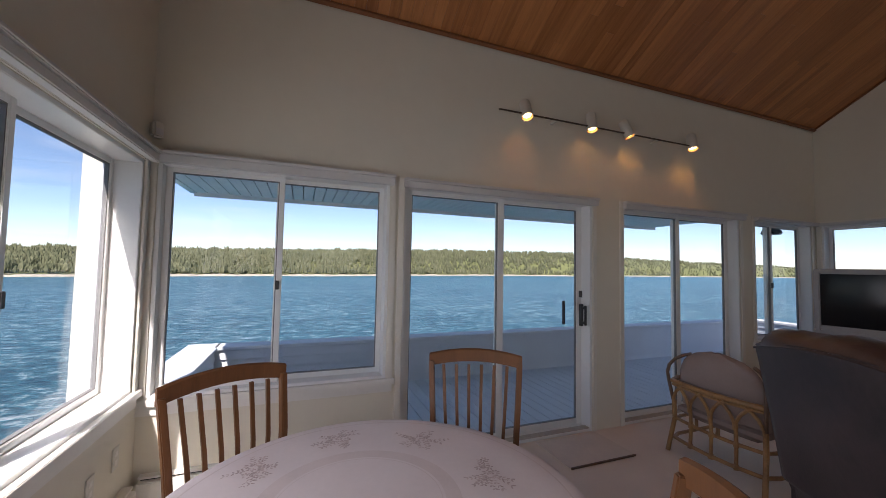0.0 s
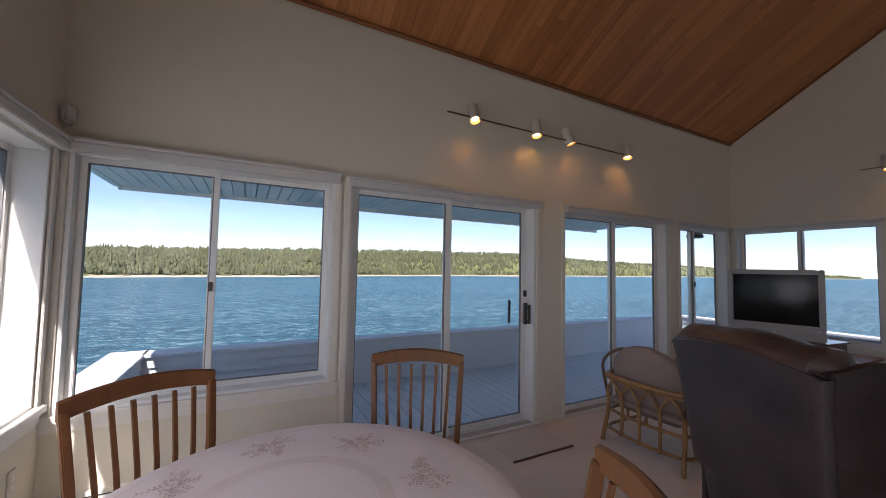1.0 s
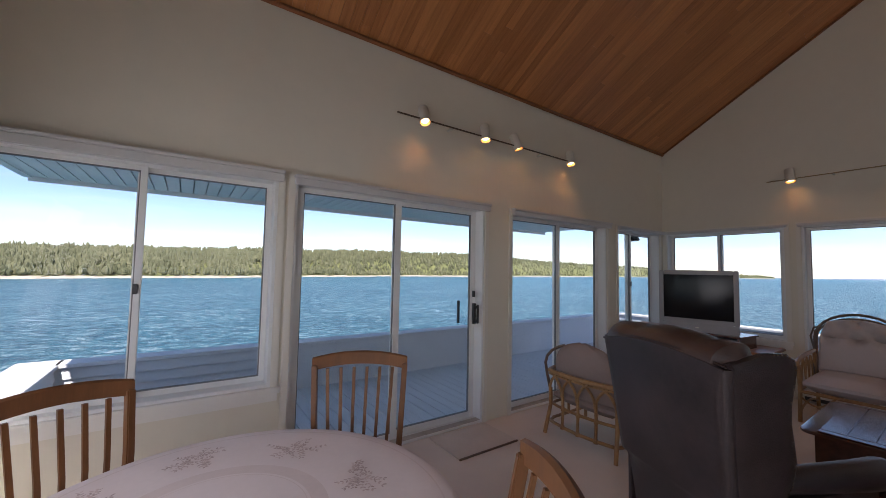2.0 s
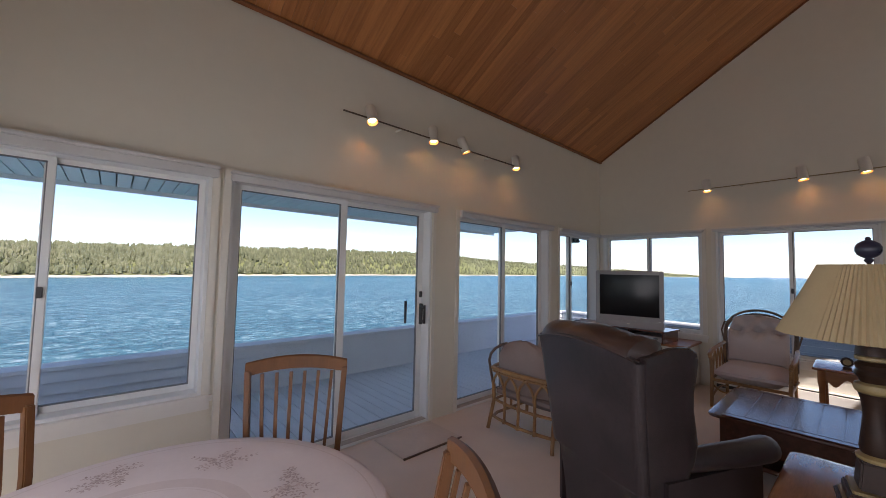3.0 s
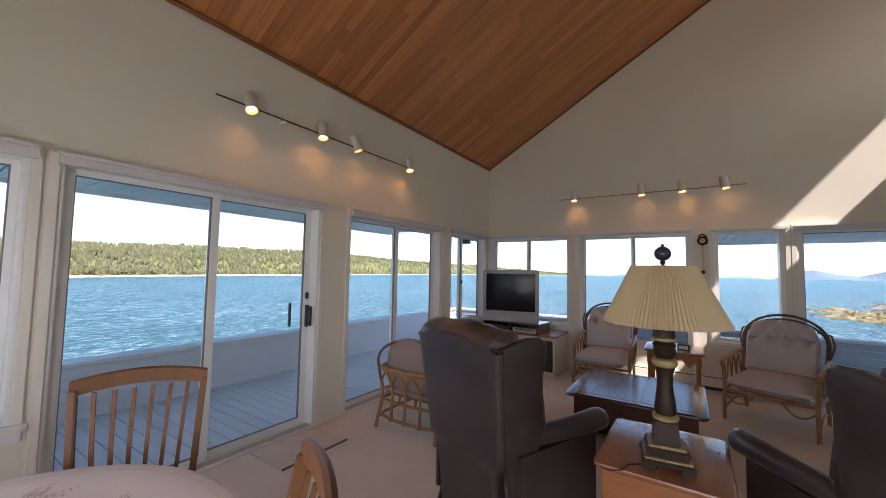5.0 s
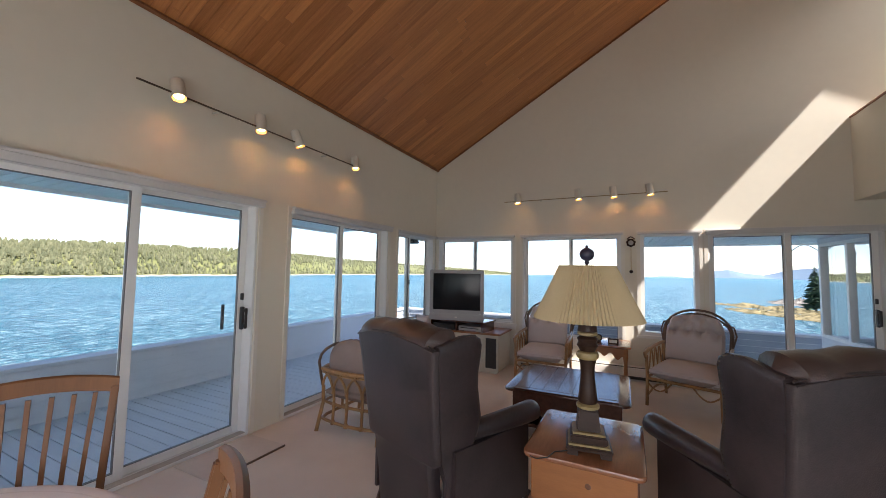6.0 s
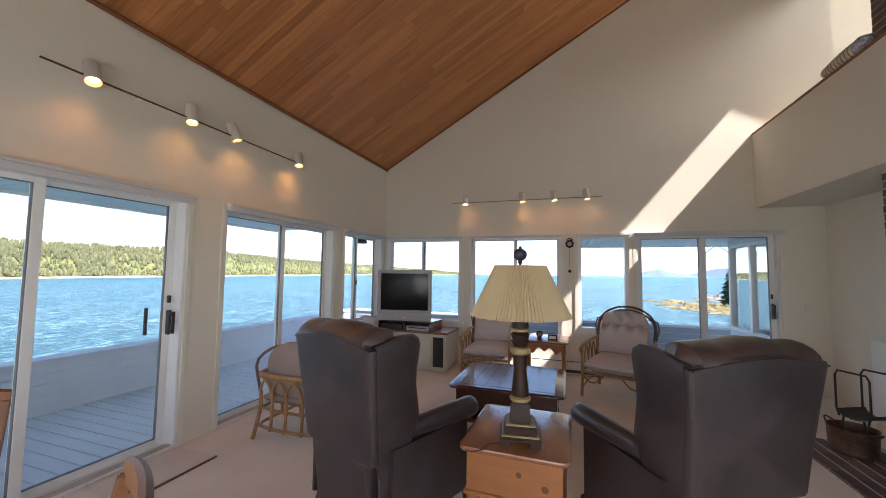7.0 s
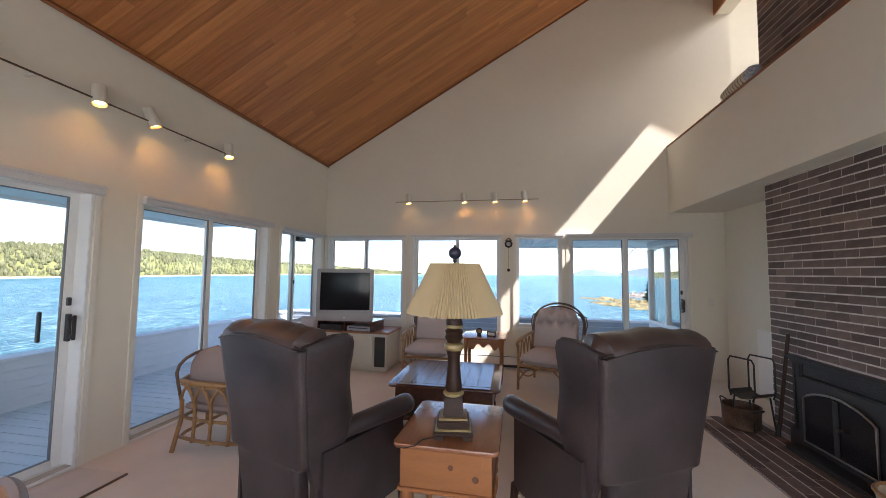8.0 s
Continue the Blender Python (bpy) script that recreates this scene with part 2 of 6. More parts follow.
# loft: floor, parapet with a thin wooden cap, far walls
tagged(part("loft_floor", box(B(), W, E, -7.2, -2.70, 2.38, 2.56), PAINT), "loft floor with a painted underside", "floor", kind="structure")
tagged(part("loft_parapet", box(B(), W, E, -2.80, -2.70, 2.56, 3.36), PAINT), "solid off-white loft parapet", "parapet", kind="structure")
tagged(part("trim", box(B(), W, E, -2.702, -2.697, 2.376, 3.36), PAINT), "flush painted face of the loft edge", "trim", kind="structure")
tagged(part("trim", box(B(), W, E, -2.815, -2.685, 3.36, 3.385), WOODTRIM, bevel=0.004), "thin stained wooden cap on the loft parapet", "trim", kind="structure")
tagged(part("wall_loft_east", box(B(), E + 0.55, E + 0.7, -7.3, -3.58, 2.38, 7.2), PAINT), "cream painted wall of the loft", "wall", kind="structure")
tagged(part("wall_loft_return", box(B(), E + 0.16, E + 0.7, -3.58, -3.45, 2.38, 7.2), PAINT), "cream painted return of the loft wall", "wall", kind="structure")
# Its unseen opening is added so that a fill lamp reaches the upper walls.
tagged(part("wall_loft_south", wall_mesh(B(), "y", -7.2, -7.4, W - 0.2, E + 0.7, 2.38, 5.2, [(3.4, 5.9, 2.9, 4.6)]), PAINT), "cream painted back wall of the loft", "wall", kind="structure")
tagged(part("wall_loft_west", box(B(), W - 0.2, W, -7.3, -3.58, 2.38, 7.2), PAINT), "cream painted side wall of the loft", "wall", kind="structure")

# added fill lamps: unseen south, west and loft openings, and the side window
fill_light(look((0.375, S - 0.05, 1.05), (0.375, 0, 1.05)), 1.9, 1.95, SOUTH_POWER)
fill_light(look((W - 0.06, -1.05, 1.24), (3, -1.05, -0.4)), 2.25, 1.5, WEST_POWER)
fill_light(look((W - 0.03, 0.98, 1.37), (3, 0.98, 0.75)), 1.0, 1.2, DINING_POWER)
fill_light(look((4.65, -7.25, 3.75), (4.65, 0, 4.4)), 2.4, 1.65, LOFT_POWER)

# bulkhead over the loft's edge, boarded in front and painted below
TOPZ = ceil_z(RIDGE_Y)
tagged(part("bulkhead", box(B(), W, E, -3.60, RIDGE_Y - 0.02, 5.345, TOPZ + 0.1), PAINT), "painted bulkhead above the loft", "bulkhead", kind="structure")
tagged(part("trim", box(B(), W, E, RIDGE_Y - 0.018, RIDGE_Y, 5.34, TOPZ), PLANKS), "reddish wooden boarding on the bulkhead", "trim", kind="structure")

# ceiling: narrow boards that run up the slope, with staggered butt joints, all one mesh
rng = random.Random(4)
cb = B()
slope = math.atan(PITCH)
run = (N - RIDGE_Y) / math.cos(slope)
frame_m = Matrix.Translation((0, N, EAVE)) @ Matrix.Rotation(-slope, 4, "X")
x, bw = W, 0.083
while x < E:
    x1 = min(E, x + bw - 0.0025)
    s = -rng.uniform(0.0, 1.2)
    while s < run:
        e = s + rng.choice((0.6, 0.9, 1.2, 1.5, 1.9, 2.4))
        a, b2 = max(0.0, s), min(run, e - 0.0015)
        if b2 > a:
            z = rng.uniform(0, 0.0012)
            box(cb, x, x1, -b2, -a, z, 0.02, frame_m)
        s = e
    x += bw
tagged(part("ceiling", cb, PLANKS), "sloping ceiling of narrow reddish wooden boards", "ceiling", kind="structure")
tagged(part("trim", box(B(), W, E, -0.03, 0.0, -0.035, -0.004, frame_m), WOODTRIM, bevel=0.004), "stained wooden strip along the ceiling's foot", "trim", kind="structure")
tagged(part("trim", box(B(), E - 0.022, E - 0.001, -run, 0.0, -0.022, -0.003, frame_m), WOODTRIM, bevel=0.003), "stained wooden strip along the gable", "trim", kind="structure")

# roof: north slope, and a south slope with a roof window
ROOF = mat("roof_shingles", (0.12, 0.12, 0.12), 0.9, 0.3, 5, 0.5, 60)
rb = box(B(), W - 0.3, E + 0.40, -run - 0.3, -2.6, 0.03, 0.2, frame_m)
# Unseen wider overhang, added to throw shade on the north parapet.
box(rb, W - 0.3, E + 1.25, -2.6, 0.0, 0.03, 0.2, frame_m)
tagged(part("roof_north", rb, ROOF), "dark shingled roof, its overhang widened to shade the parapet", "roof", kind="structure")
south_m = Matrix.Translation((0, RIDGE_Y - 0.2, TOPZ + 0.1)) @ Matrix.Rotation(slope, 4, "X")
ROOF_WINDOW = (4.15, 5.45, 0.0, 0.0)


def south_t(y):
    return (RIDGE_Y - 0.2 - y) / math.cos(slope)


# the light's upper edge meets the slope at WY0
WY0, WY1 = SKY_Y0, SKY_Y1
t0, t1 = south_t(WY0), south_t(WY1)
sb = B()
for x0, x1, a, b2 in ((W - 0.3, E + 0.78, -0.3, t0), (W - 0.3, E + 0.78, t1, 4.9), (W - 0.3, ROOF_WINDOW[0], t0, t1), (ROOF_WINDOW[1], E + 0.78, t0, t1)):
    box(sb, x0, x1, -b2, -a, -0.02, 0.12, south_m)
# Fill lamp added in the unseen roof window to brighten the loft.
_mid = south_m @ Vector((4.8, -(t0 + t1) / 2, -0.03))
fill_light(look(_mid, _mid + south_m.to_3x3() @ Vector((0, 0, -1))), 1.2, 0.8, ROOF_POWER)
tagged(part("roof_south", sb, PAINT), "painted south slope with a roof window", "roof", kind="structure")


# ---------------------------------------------------------------- windows and sliding doors
def placed(axis, face, out):
    """Local x along the wall, y outwards, z up."""
    if axis == "y":
        return Matrix.Translation((0, face, 0))
    if out > 0:
        return Matrix(((0, 1, 0, face), (1, 0, 0, 0), (0, 0, 1, 0), (0, 0, 0, 1)))
    return Matrix(((0, -1, 0, face), (1, 0, 0, 0), (0, 0, 1, 0), (0, 0, 0, 1)))


def fbox(b, m, *c):
    return box(b, *c, m)


def casing_ring(b, u0, u1, z0, z1, w, d0, d1, m=None, foot=True):
    """Four bars round an opening, mitred end to end."""
    box(b, u0, u0 + w, d0, d1, z0, z1, m)
    box(b, u1 - w, u1, d0, d1, z0, z1, m)
    box(b, u0 + w, u1 - w, d0, d1, z1 - w, z1, m)
    if foot:
        box(b, u0 + w, u1 - w, d0, d1, z0, z0 + w, m)
    return b


TVGREY_TRACK = mat("worn_aluminium", (0.50, 0.45, 0.39), 0.5, 0.15, 20)
GASKET = mat("grey_gasket", (0.20, 0.195, 0.19), 0.6, 0.1, 20)
LATCH = mat("dark_latch", (0.05, 0.045, 0.045), 0.4, 0.2, 20)
SHADE_CLOTH = mat("valance_vinyl", (0.66, 0.645, 0.62), 0.5, 0.05, 4)


def sliding(name, m, hole, mull, label, door=False, valance=None, depth=0.10, handle_at=None, glass_y=0.10, trim_w=0.045):
    u0, u1, z0, z1 = hole
    ob = thing(name, Matrix.Identity(4), label, "sliding door" if door else "window", kind="structure")
    # jamb lining and frame
    fw = 0.022
    b = casing_ring(B(), u0, u1, z0, z1, fw, 0.0, depth + 0.05, m)
    part("window_frame", b, VINYL, ob, bevel=0.003)
    b = casing_ring(B(), u0 - trim_w, u1 + trim_w, z0 - (0.0 if door else 0.02), z1 + trim_w, trim_w, -0.016, -0.002, m, foot=False)
    part("casing", b, CASING, ob, bevel=0.003)
    if not door:
        part("window_sill", box(B(), u0 - 0.06, u1 + 0.06, -0.035, 0.06, z0 - 0.035, z0 + 0.004, m), TRIM, ob, bevel=0.004)
        part("apron", box(B(), u0 - 0.045, u1 + 0.045, -0.014, -0.002, z0 - 0.09, z0 - 0.036, m), TRIM, ob, bevel=0.002)
    st, head = (0.058, 0.036) if door else (0.034, 0.030)
    a0, a1, c0, c1 = u0 + fw, u1 - fw, z0 + fw, z1 - fw
    for k, (p, q, y) in enumerate(((a0, mull + 0.025, glass_y - 0.028), (mull - 0.025, a1, glass_y + 0.012))):
        b = box(B(), p, p + st, y, y + 0.034, c0, c1, m)
        box(b, q - st, q, y, y + 0.034, c0, c1, m)
        box(b, p + st, q - st, y, y + 0.034, c0, c0 + st, m)
        box(b, p + st, q - st, y, y + 0.034, c1 - head, c1, m)
        sash = part("sash", b, VINYL, ob, bevel=0.003)
        gk = B()
        for g0, g1, h0, h1 in ((p + st, p + st + 0.006, c0 + st, c1 - head), (q - st - 0.006, q - st, c0 + st, c1 - head), (p + st + 0.006, q - st - 0.006, c0 + st, c0 + st + 0.006), (p + st + 0.006, q - st - 0.006, c1 - head - 0.006, c1 - head)):
            box(gk, g0, g1, y + 0.006, y + 0.030, h0, h1, m)
        part("gasket", gk, GASKET, sash)
        pane = part("pane", box(B(), p + st - 0.006, q - st + 0.006, y + 0.013, y + 0.019, c0 + st - 0.006, c1 - head + 0.006, m), GLASS, sash)
        pane.visible_shadow = False
    if door:
        part("track", box(B(), u0 + fw, u1 - fw, 0.01, glass_y - 0.03, z0 + fw + 0.0005, z0 + fw + 0.007, m), TVGREY_TRACK, ob)
    if handle_at:
        hu = handle_at
        hb = box(B(), hu - 0.012, hu + 0.012, 0.03, 0.068, 0.93, 1.13, m)
        box(hb, hu - 0.011, hu + 0.011, 0.0, 0.03, 0.95, 0.975, m)
        box(hb, hu - 0.011, hu + 0.011, 0.0, 0.03, 1.085, 1.11, m)
        box(hb, hu - 0.013, hu + 0.013, -0.012, 0.0, 0.94, 1.12, m)
        part("door_handle", hb, LATCH, ob, "dark pull handle", bevel=0.004)
        part("outer_handle", box(B(), hu - 0.105, hu - 0.088, depth + 0.06, depth + 0.09, 0.93, 1.15, m), LATCH, ob, "dark outside pull", bevel=0.004)
        part("lock", box(B(), hu - 0.012, hu + 0.012, 0.045, 0.071, 1.19, 1.25, m), LATCH, ob, bevel=0.004)
    if not door:
        part("latch", box(B(), mull - 0.012, mull + 0.012, glass_y - 0.045, glass_y - 0.028, 1.27, 1.33, m), LATCH, ob, bevel=0.003)
    if valance:
        v0, v1, vz0, vz1 = valance
        vb = box(B(), v0, v1, -0.075, -0.017, vz1 - 0.022, vz1, m)
        box(vb, v0 + 0.004, v1 - 0.004, -0.062, -0.017, vz0, vz1 - 0.023, m)
        part("blind_box", vb, SHADE_CLOTH, ob, "slim grey-white roller blind box", bevel=0.006)
    return ob


mN, mE, mW = placed("y", N, 1), placed("x", E, 1), placed("x", W, -1)
sliding("window_1", mN, N_HOLES[0], -0.12, "white sliding window over the dining table", valance=(-0.82, 0.655, 2.035, 2.11))
sliding("door_1", mN, N_HOLES[1], 1.61, "closed white sliding glass door to the deck", True, (0.72, 2.555, 2.03, 2.10), handle_at=2.44)
sliding("door_2", mN, N_HOLES[2], 3.74, "closed white sliding glass door behind the armchairs", True, (2.87, 4.66, 2.03, 2.10))
sliding("window_2", mN, N_HOLES[3], 5.33, "narrow white sliding window near the corner", valance=(4.85, 6.10, 2.045, 2.085))
sliding("window_3", mE, E_HOLES[0], 2.03, "white sliding window behind the television", valance=(1.30, 2.72, 2.045, 2.08))
sliding("window_4", mE, E_HOLES[1], 0.45, "white sliding window behind the rattan chair", valance=(-0.28, 1.21, 2.045, 2.08))
sliding("window_6", mW, W_HOLES[0], 1.78, "white sliding window in sunlight beside the table", valance=(0.4, 2.70, 2.03, 2.10), glass_y=0.12, depth=0.14)
sliding("door_3", mE, E_HOLES[3], -2.11, "closed white sliding glass door in the gable wall", True, (-2.99, -1.25, 2.02, 2.085), handle_at=-2.86)
# one fixed pane
f5 = thing("window_5", Matrix.Identity(4), "white fixed window beside the gable door", "window", kind="structure")
u0, u1, z0, z1 = E_HOLES[2]
part("window_frame", casing_ring(B(), u0, u1, z0, z1, 0.05, 0.0, 0.15, mE), VINYL, f5, bevel=0.003)
part("casing", casing_ring(B(), u0 - 0.045, u1 + 0.045, z0 - 0.02, z1 + 0.045, 0.045, -0.016, -0.002, mE, foot=False), CASING, f5, bevel=0.003)
part("window_sill", box(B(), u0 - 0.05, u1 + 0.05, -0.035, 0.06, z0 - 0.035, z0 + 0.004, mE), TRIM, f5, bevel=0.004)
pane = part("pane", box(B(), u0 + 0.045, u1 - 0.045, 0.08, 0.086, z0 + 0.045, z1 - 0.045, mE), GLASS, f5)
pane.visible_shadow = False
part("blind_box", box(B(), u0 - 0.03, u1 + 0.03, -0.062, -0.017, 2.045, 2.08, mE), SHADE_CLOTH, f5, bevel=0.005)

# ---------------------------------------------------------------- decks, parapets, eaves
DECK_Z, PAR_Y, PAR_TOP = -0.10, 4.98, 0.48
deck = thing("deck", Matrix.Identity(4), "grey painted board deck along the windows", "deck", kind="structure")
db = B()
x = -1.15
rng = random.Random(9)
while x < 9.1:
    y_lo = N + 0.165 if x < E + 0.1 else -4.0
    box(db, x, x + 0.130, y_lo, PAR_Y, DECK_Z - 0.03, DECK_Z + rng.uniform(-0.001, 0.001))
    x += 0.14
tagged(part("boards", db, DECK, deck), kind="stuff")
# Black sheets below the boards put in the shade of the gaps.
part("gap_shade", box(B(), -1.2, 9.1, N + 0.165, PAR_Y, DECK_Z - 0.12, DECK_Z - 0.034), BLACKM, deck)
part("gap_shade", box(B(), E + 0.165, 9.1, -4.0, N + 0.165, DECK_Z - 0.12, DECK_Z - 0.034), BLACKM, deck)


def lap_wall(name, p, q, z0, z1, thick, label, cap=True, boards=5, clad=None):
    """A low wall from p to q, clad with lapped boards on its inner face (to the left of p to q)."""
    p, q = Vector(p), Vector(q)
    d = (q - p)
    length = d.length
    m = Matrix.Translation((p.x, p.y, 0)) @ Matrix.Rotation(math.atan2(d.y, d.x), 4, "Z")
    ob = thing(name, Matrix.Identity(4), label, "parapet", kind="structure")
    part("core", box(B(), 0, length, -thick, -0.016, z0 - 0.3, z1, m), SIDING, ob)
    h = (z1 - z0) / boards
    for i in range(boards):
        b = B()
        a = z0 + i * h
        vs = [b.verts.new(m @ Vector(v)) for v in ((0, 0.016, a), (length, 0.016, a), (length, -0.012, a + h - 0.012), (0, -0.012, a + h - 0.012), (0, -0.016, a), (length, -0.016, a), (length, -0.016, a + h - 0.012), (0, -0.016, a + h - 0.012))]
        for f in ((0, 1, 2, 3), (5, 4, 7, 6), (4, 5, 1, 0), (3, 2, 6, 7), (4, 0, 3, 7), (1, 5, 6, 2)):
            b.faces.new([vs[k] for k in f])
        part("siding_board", b, clad or SIDING, ob)
    if cap:
        part("cap", box(B(), -0.0, length, -thick - 0.03, 0.03, z1, z1 + 0.035, m), SIDING, ob, bevel=0.004)
    return ob


lap_wall("parapet_north", (9.0, PAR_Y), (-0.86, PAR_Y), DECK_Z, PAR_TOP - 0.035, 0.20, "low grey clapboard deck parapet in shade")
lap_wall("parapet_west", (-0.86, PAR_Y + 0.24), (-0.86, N + 0.17), DECK_Z, PAR_TOP - 0.035, 0.28, "low white clapboard deck parapet in the sun")
lap_wall("parapet_east", (8.75, -4.0), (8.75, PAR_Y), DECK_Z, PAR_TOP - 0.02, 0.20, "low clapboard deck parapet with its shade painted in grey-blue", clad=SIDING_SHADED)
# eaves
so = B()
xx = -1.19
while xx < 6.45:
    box(so, xx, min(xx + 0.110, 6.45), N + 0.165, 5.33, 2.30, 2.312)
    xx += 0.122
tagged(part("soffit", so, SOFFIT), "grooved white soffit under the eaves", "soffit", kind="structure")
tagged(part("fascia", box(B(), -1.22, 6.5, 5.33, 5.36, 2.255, 2.46), SOFFIT), "white fascia along the eaves", "fascia", kind="structure")
tagged(part("fascia", box(B(), -1.25, -1.19, N + 0.165, 5.33, 2.285, 2.46), SOFFIT), "white fascia at the eaves' end", "fascia", kind="structure")
tagged(part("eave_roof", box(B(), -1.25, 6.5, N + 0.05, 5.36, 2.46, 2.50), ROOF), "roof over the deck's edge", "roof", kind="structure")
so = B()
yy = -4.0
while yy < -0.36:
    box(so, E + 0.165, 8.72, yy, min(yy + 0.110, -0.36), 2.075, 2.087)
    yy += 0.122
tagged(part("soffit", so, SOFFIT), "grooved white soffit over the gable door", "soffit", kind="structure")
tagged(part("fascia", box(B(), 8.72, 8.75, -4.0, -0.33, 2.045, 2.24), SOFFIT), "white fascia over the gable door", "fascia", kind="structure")
tagged(part("fascia", box(B(), E + 0.165, 8.72, -0.359, -0.33, 2.05, 2.24), SOFFIT), "white fascia at the porch roof's end", "fascia", kind="structure")
tagged(part("eave_roof", box(B(), E + 0.165, 8.75, -4.0, -0.33, 2.241, 2.29), ROOF), "roof over the gable door", "roof", kind="structure")

ol = thing("outdoor_lamp", pose(5.98, N + 0.40, 1.99), "dark hooded outdoor lamp under the eaves", "lamp")
part("hood", lathe(B(), [(0.10, -0.02), (0.115, 0.0), (0.10, 0.04), (0.05, 0.065), (0.0, 0.07)], 20), BLACKM, ol, smooth=True)
part("stem", tube(B(), [(0, 0, 0.065), (0, 0, 0.312)], 0.012, 8), BLACKM, ol, smooth=True)

# projecting wing of the house beyond the gable door
wing = thing("house_wing", Matrix.Identity(4), "white clapboard wing with a two-pane window", "house wing", kind="structure")
WY = -2.97
part("wall", wall_mesh(B(), "y", WY, WY - 0.14, E + 0.165, 7.85, -0.3, 2.07, [(6.40, 7.78, 0.60, 1.99)]), SIDING, wing)
part("wall", box(B(), 7.71, 7.85, -5.2, WY - 0.141, -0.3, 2.07), SIDING, wing)
wn = part("window", casing_ring(B(), 6.40, 7.78, 0.60, 1.99, 0.045, WY - 0.07, WY + 0.02), VINYL, wing, bevel=0.003)
part("mullion", box(B(), 7.00, 7.055, WY - 0.06, WY + 0.012, 0.645, 1.945), VINYL, wn)
# Unseen slab above the wing, added to cast shade towards the east parapet.
part("roof", box(B(), E + 0.3, 8.95, -5.2, -4.01, 2.36, 2.5), SOFFIT, wing, bevel=0.005)
# Colour of a panel behind the wing's panes; an unlit room's dimness painted in.
DARKROOM = mat("dim_room", (0.10, 0.11, 0.12), 0.9, 0.2, 3)
MIRRORPANE = clear_glass("reflecting_glass")
MIRRORPANE.node_tree.nodes["Principled BSDF"].inputs["IOR"].default_value = 3.6
for a, b2 in ((6.445, 7.0), (7.055, 7.735)):
    part("pane", box(B(), a, b2, WY - 0.035, WY - 0.028, 0.645, 1.945), MIRRORPANE, wn)
part("dim_backing", box(B(), 6.31, 7.70, WY - 1.2, WY - 1.1, -0.3, 2.19), DARKROOM, wing)

hook = thing("plant_hook", pose(7.80, WY + 0.003, 1.86), "pale curved plant hook on the wing's corner post", "hook")
part("bracket", box(B(), -0.012, 0.012, 0.0, 0.012, -0.07, 0.07), VINYL, hook, bevel=0.003)
part("arm", tube(B(), [(0, 0.012, 0.03)] + arc((0, 0.03, 0.05), (0, 0.33, 0.02), (0, 0, 0.09), 10) + [(0, 0.345, -0.02), (0, 0.33, -0.04)], 0.008, 8), VINYL, hook, smooth=True)

# ---------------------------------------------------------------- sea, shores, distance
WATER_Z = -14.0


def sea_material():
    """Wind waves at three sizes; light and shade of their faces painted into the colour by noise, with a few whitecaps.
    """
    m = bpy.data.materials.new("sea_water")
    m.use_nodes = True
    nt = m.node_tree
    bs = nt.nodes["Principled BSDF"]
    bs.inputs["Roughness"].default_value = 0.28
    bs.inputs["IOR"].default_value = 1.333
    bs.inputs["Specular IOR Level"].default_value = 0.28
    tc = nt.nodes.new("ShaderNodeTexCoord")
    outs = []
    for sc, st, dt in ((0.34, (1.0, 2.1, 1), 6), (1.9, (1.0, 1.8, 1), 5), (0.012, (1, 2.5, 1), 4), (0.11, (1, 2.8, 1), 7)):
        mp = nt.nodes.new("ShaderNodeMapping")
        mp.inputs["Scale"].default_value = st
        mp.inputs["Rotation"].default_value = (0, 0, 0.35)
        nz = nt.nodes.new("ShaderNodeTexNoise")
        nz.inputs["Scale"].default_value, nz.inputs["Detail"].default_value, nz.inputs["Roughness"].default_value = sc, dt, 0.62
        nt.links.new(tc.outputs["Object"], mp.inputs[0])
        nt.links.new(mp.outputs[0], nz.inputs["Vector"])
        outs.append(nz.outputs["Fac"])

    def blend(p, k, q):
        ad = nt.nodes.new("ShaderNodeMath")
        ad.operation = "MULTIPLY_ADD"
        nt.links.new(p, ad.inputs[0])
        ad.inputs[1].default_value = k
        nt.links.new(q, ad.inputs[2])
        return ad.outputs[0]
    height = blend(outs[1], 0.4, outs[0])
    bp = nt.nodes.new("ShaderNodeBump")
    bp.inputs["Strength"].default_value, bp.inputs["Distance"].default_value = 1.0, 2.2
    nt.links.new(height, bp.inputs["Height"])
    nt.links.new(bp.outputs[0], bs.inputs["Normal"])
    tone = blend(outs[2], 0.15, blend(outs[3], 0.4, blend(outs[0], 0.9, outs[1])))
    mr = nt.nodes.new("ShaderNodeMapRange")
    mr.inputs["From Min"].default_value, mr.inputs["From Max"].default_value = 1.08, 1.38
    nt.links.new(tone, mr.inputs["Value"])
    rp = nt.nodes.new("ShaderNodeValToRGB")
    nt.links.new(mr.outputs[0], rp.inputs["Fac"])
    els = rp.color_ramp.elements
    els[0].position, els[0].color = 0.12, (0.005, 0.060, 0.110, 1)
    els[1].position, els[1].color = 0.80, (0.042, 0.220, 0.295, 1)
    foam = els.new(0.95)
    foam.color = (0.42, 0.52, 0.56, 1)
    nt.links.new(rp.outputs[0], bs.inputs["Base Color"])
    return m


wb = B()
vs = [wb.verts.new((4900 * math.cos(2 * math.pi * k / 96), 4900 * math.sin(2 * math.pi * k / 96), WATER_Z)) for k in range(96)]
wb.faces.new(vs)
tagged(part("water", wb, sea_material()), "wind-rippled blue sea channel", "sea", kind="structure")

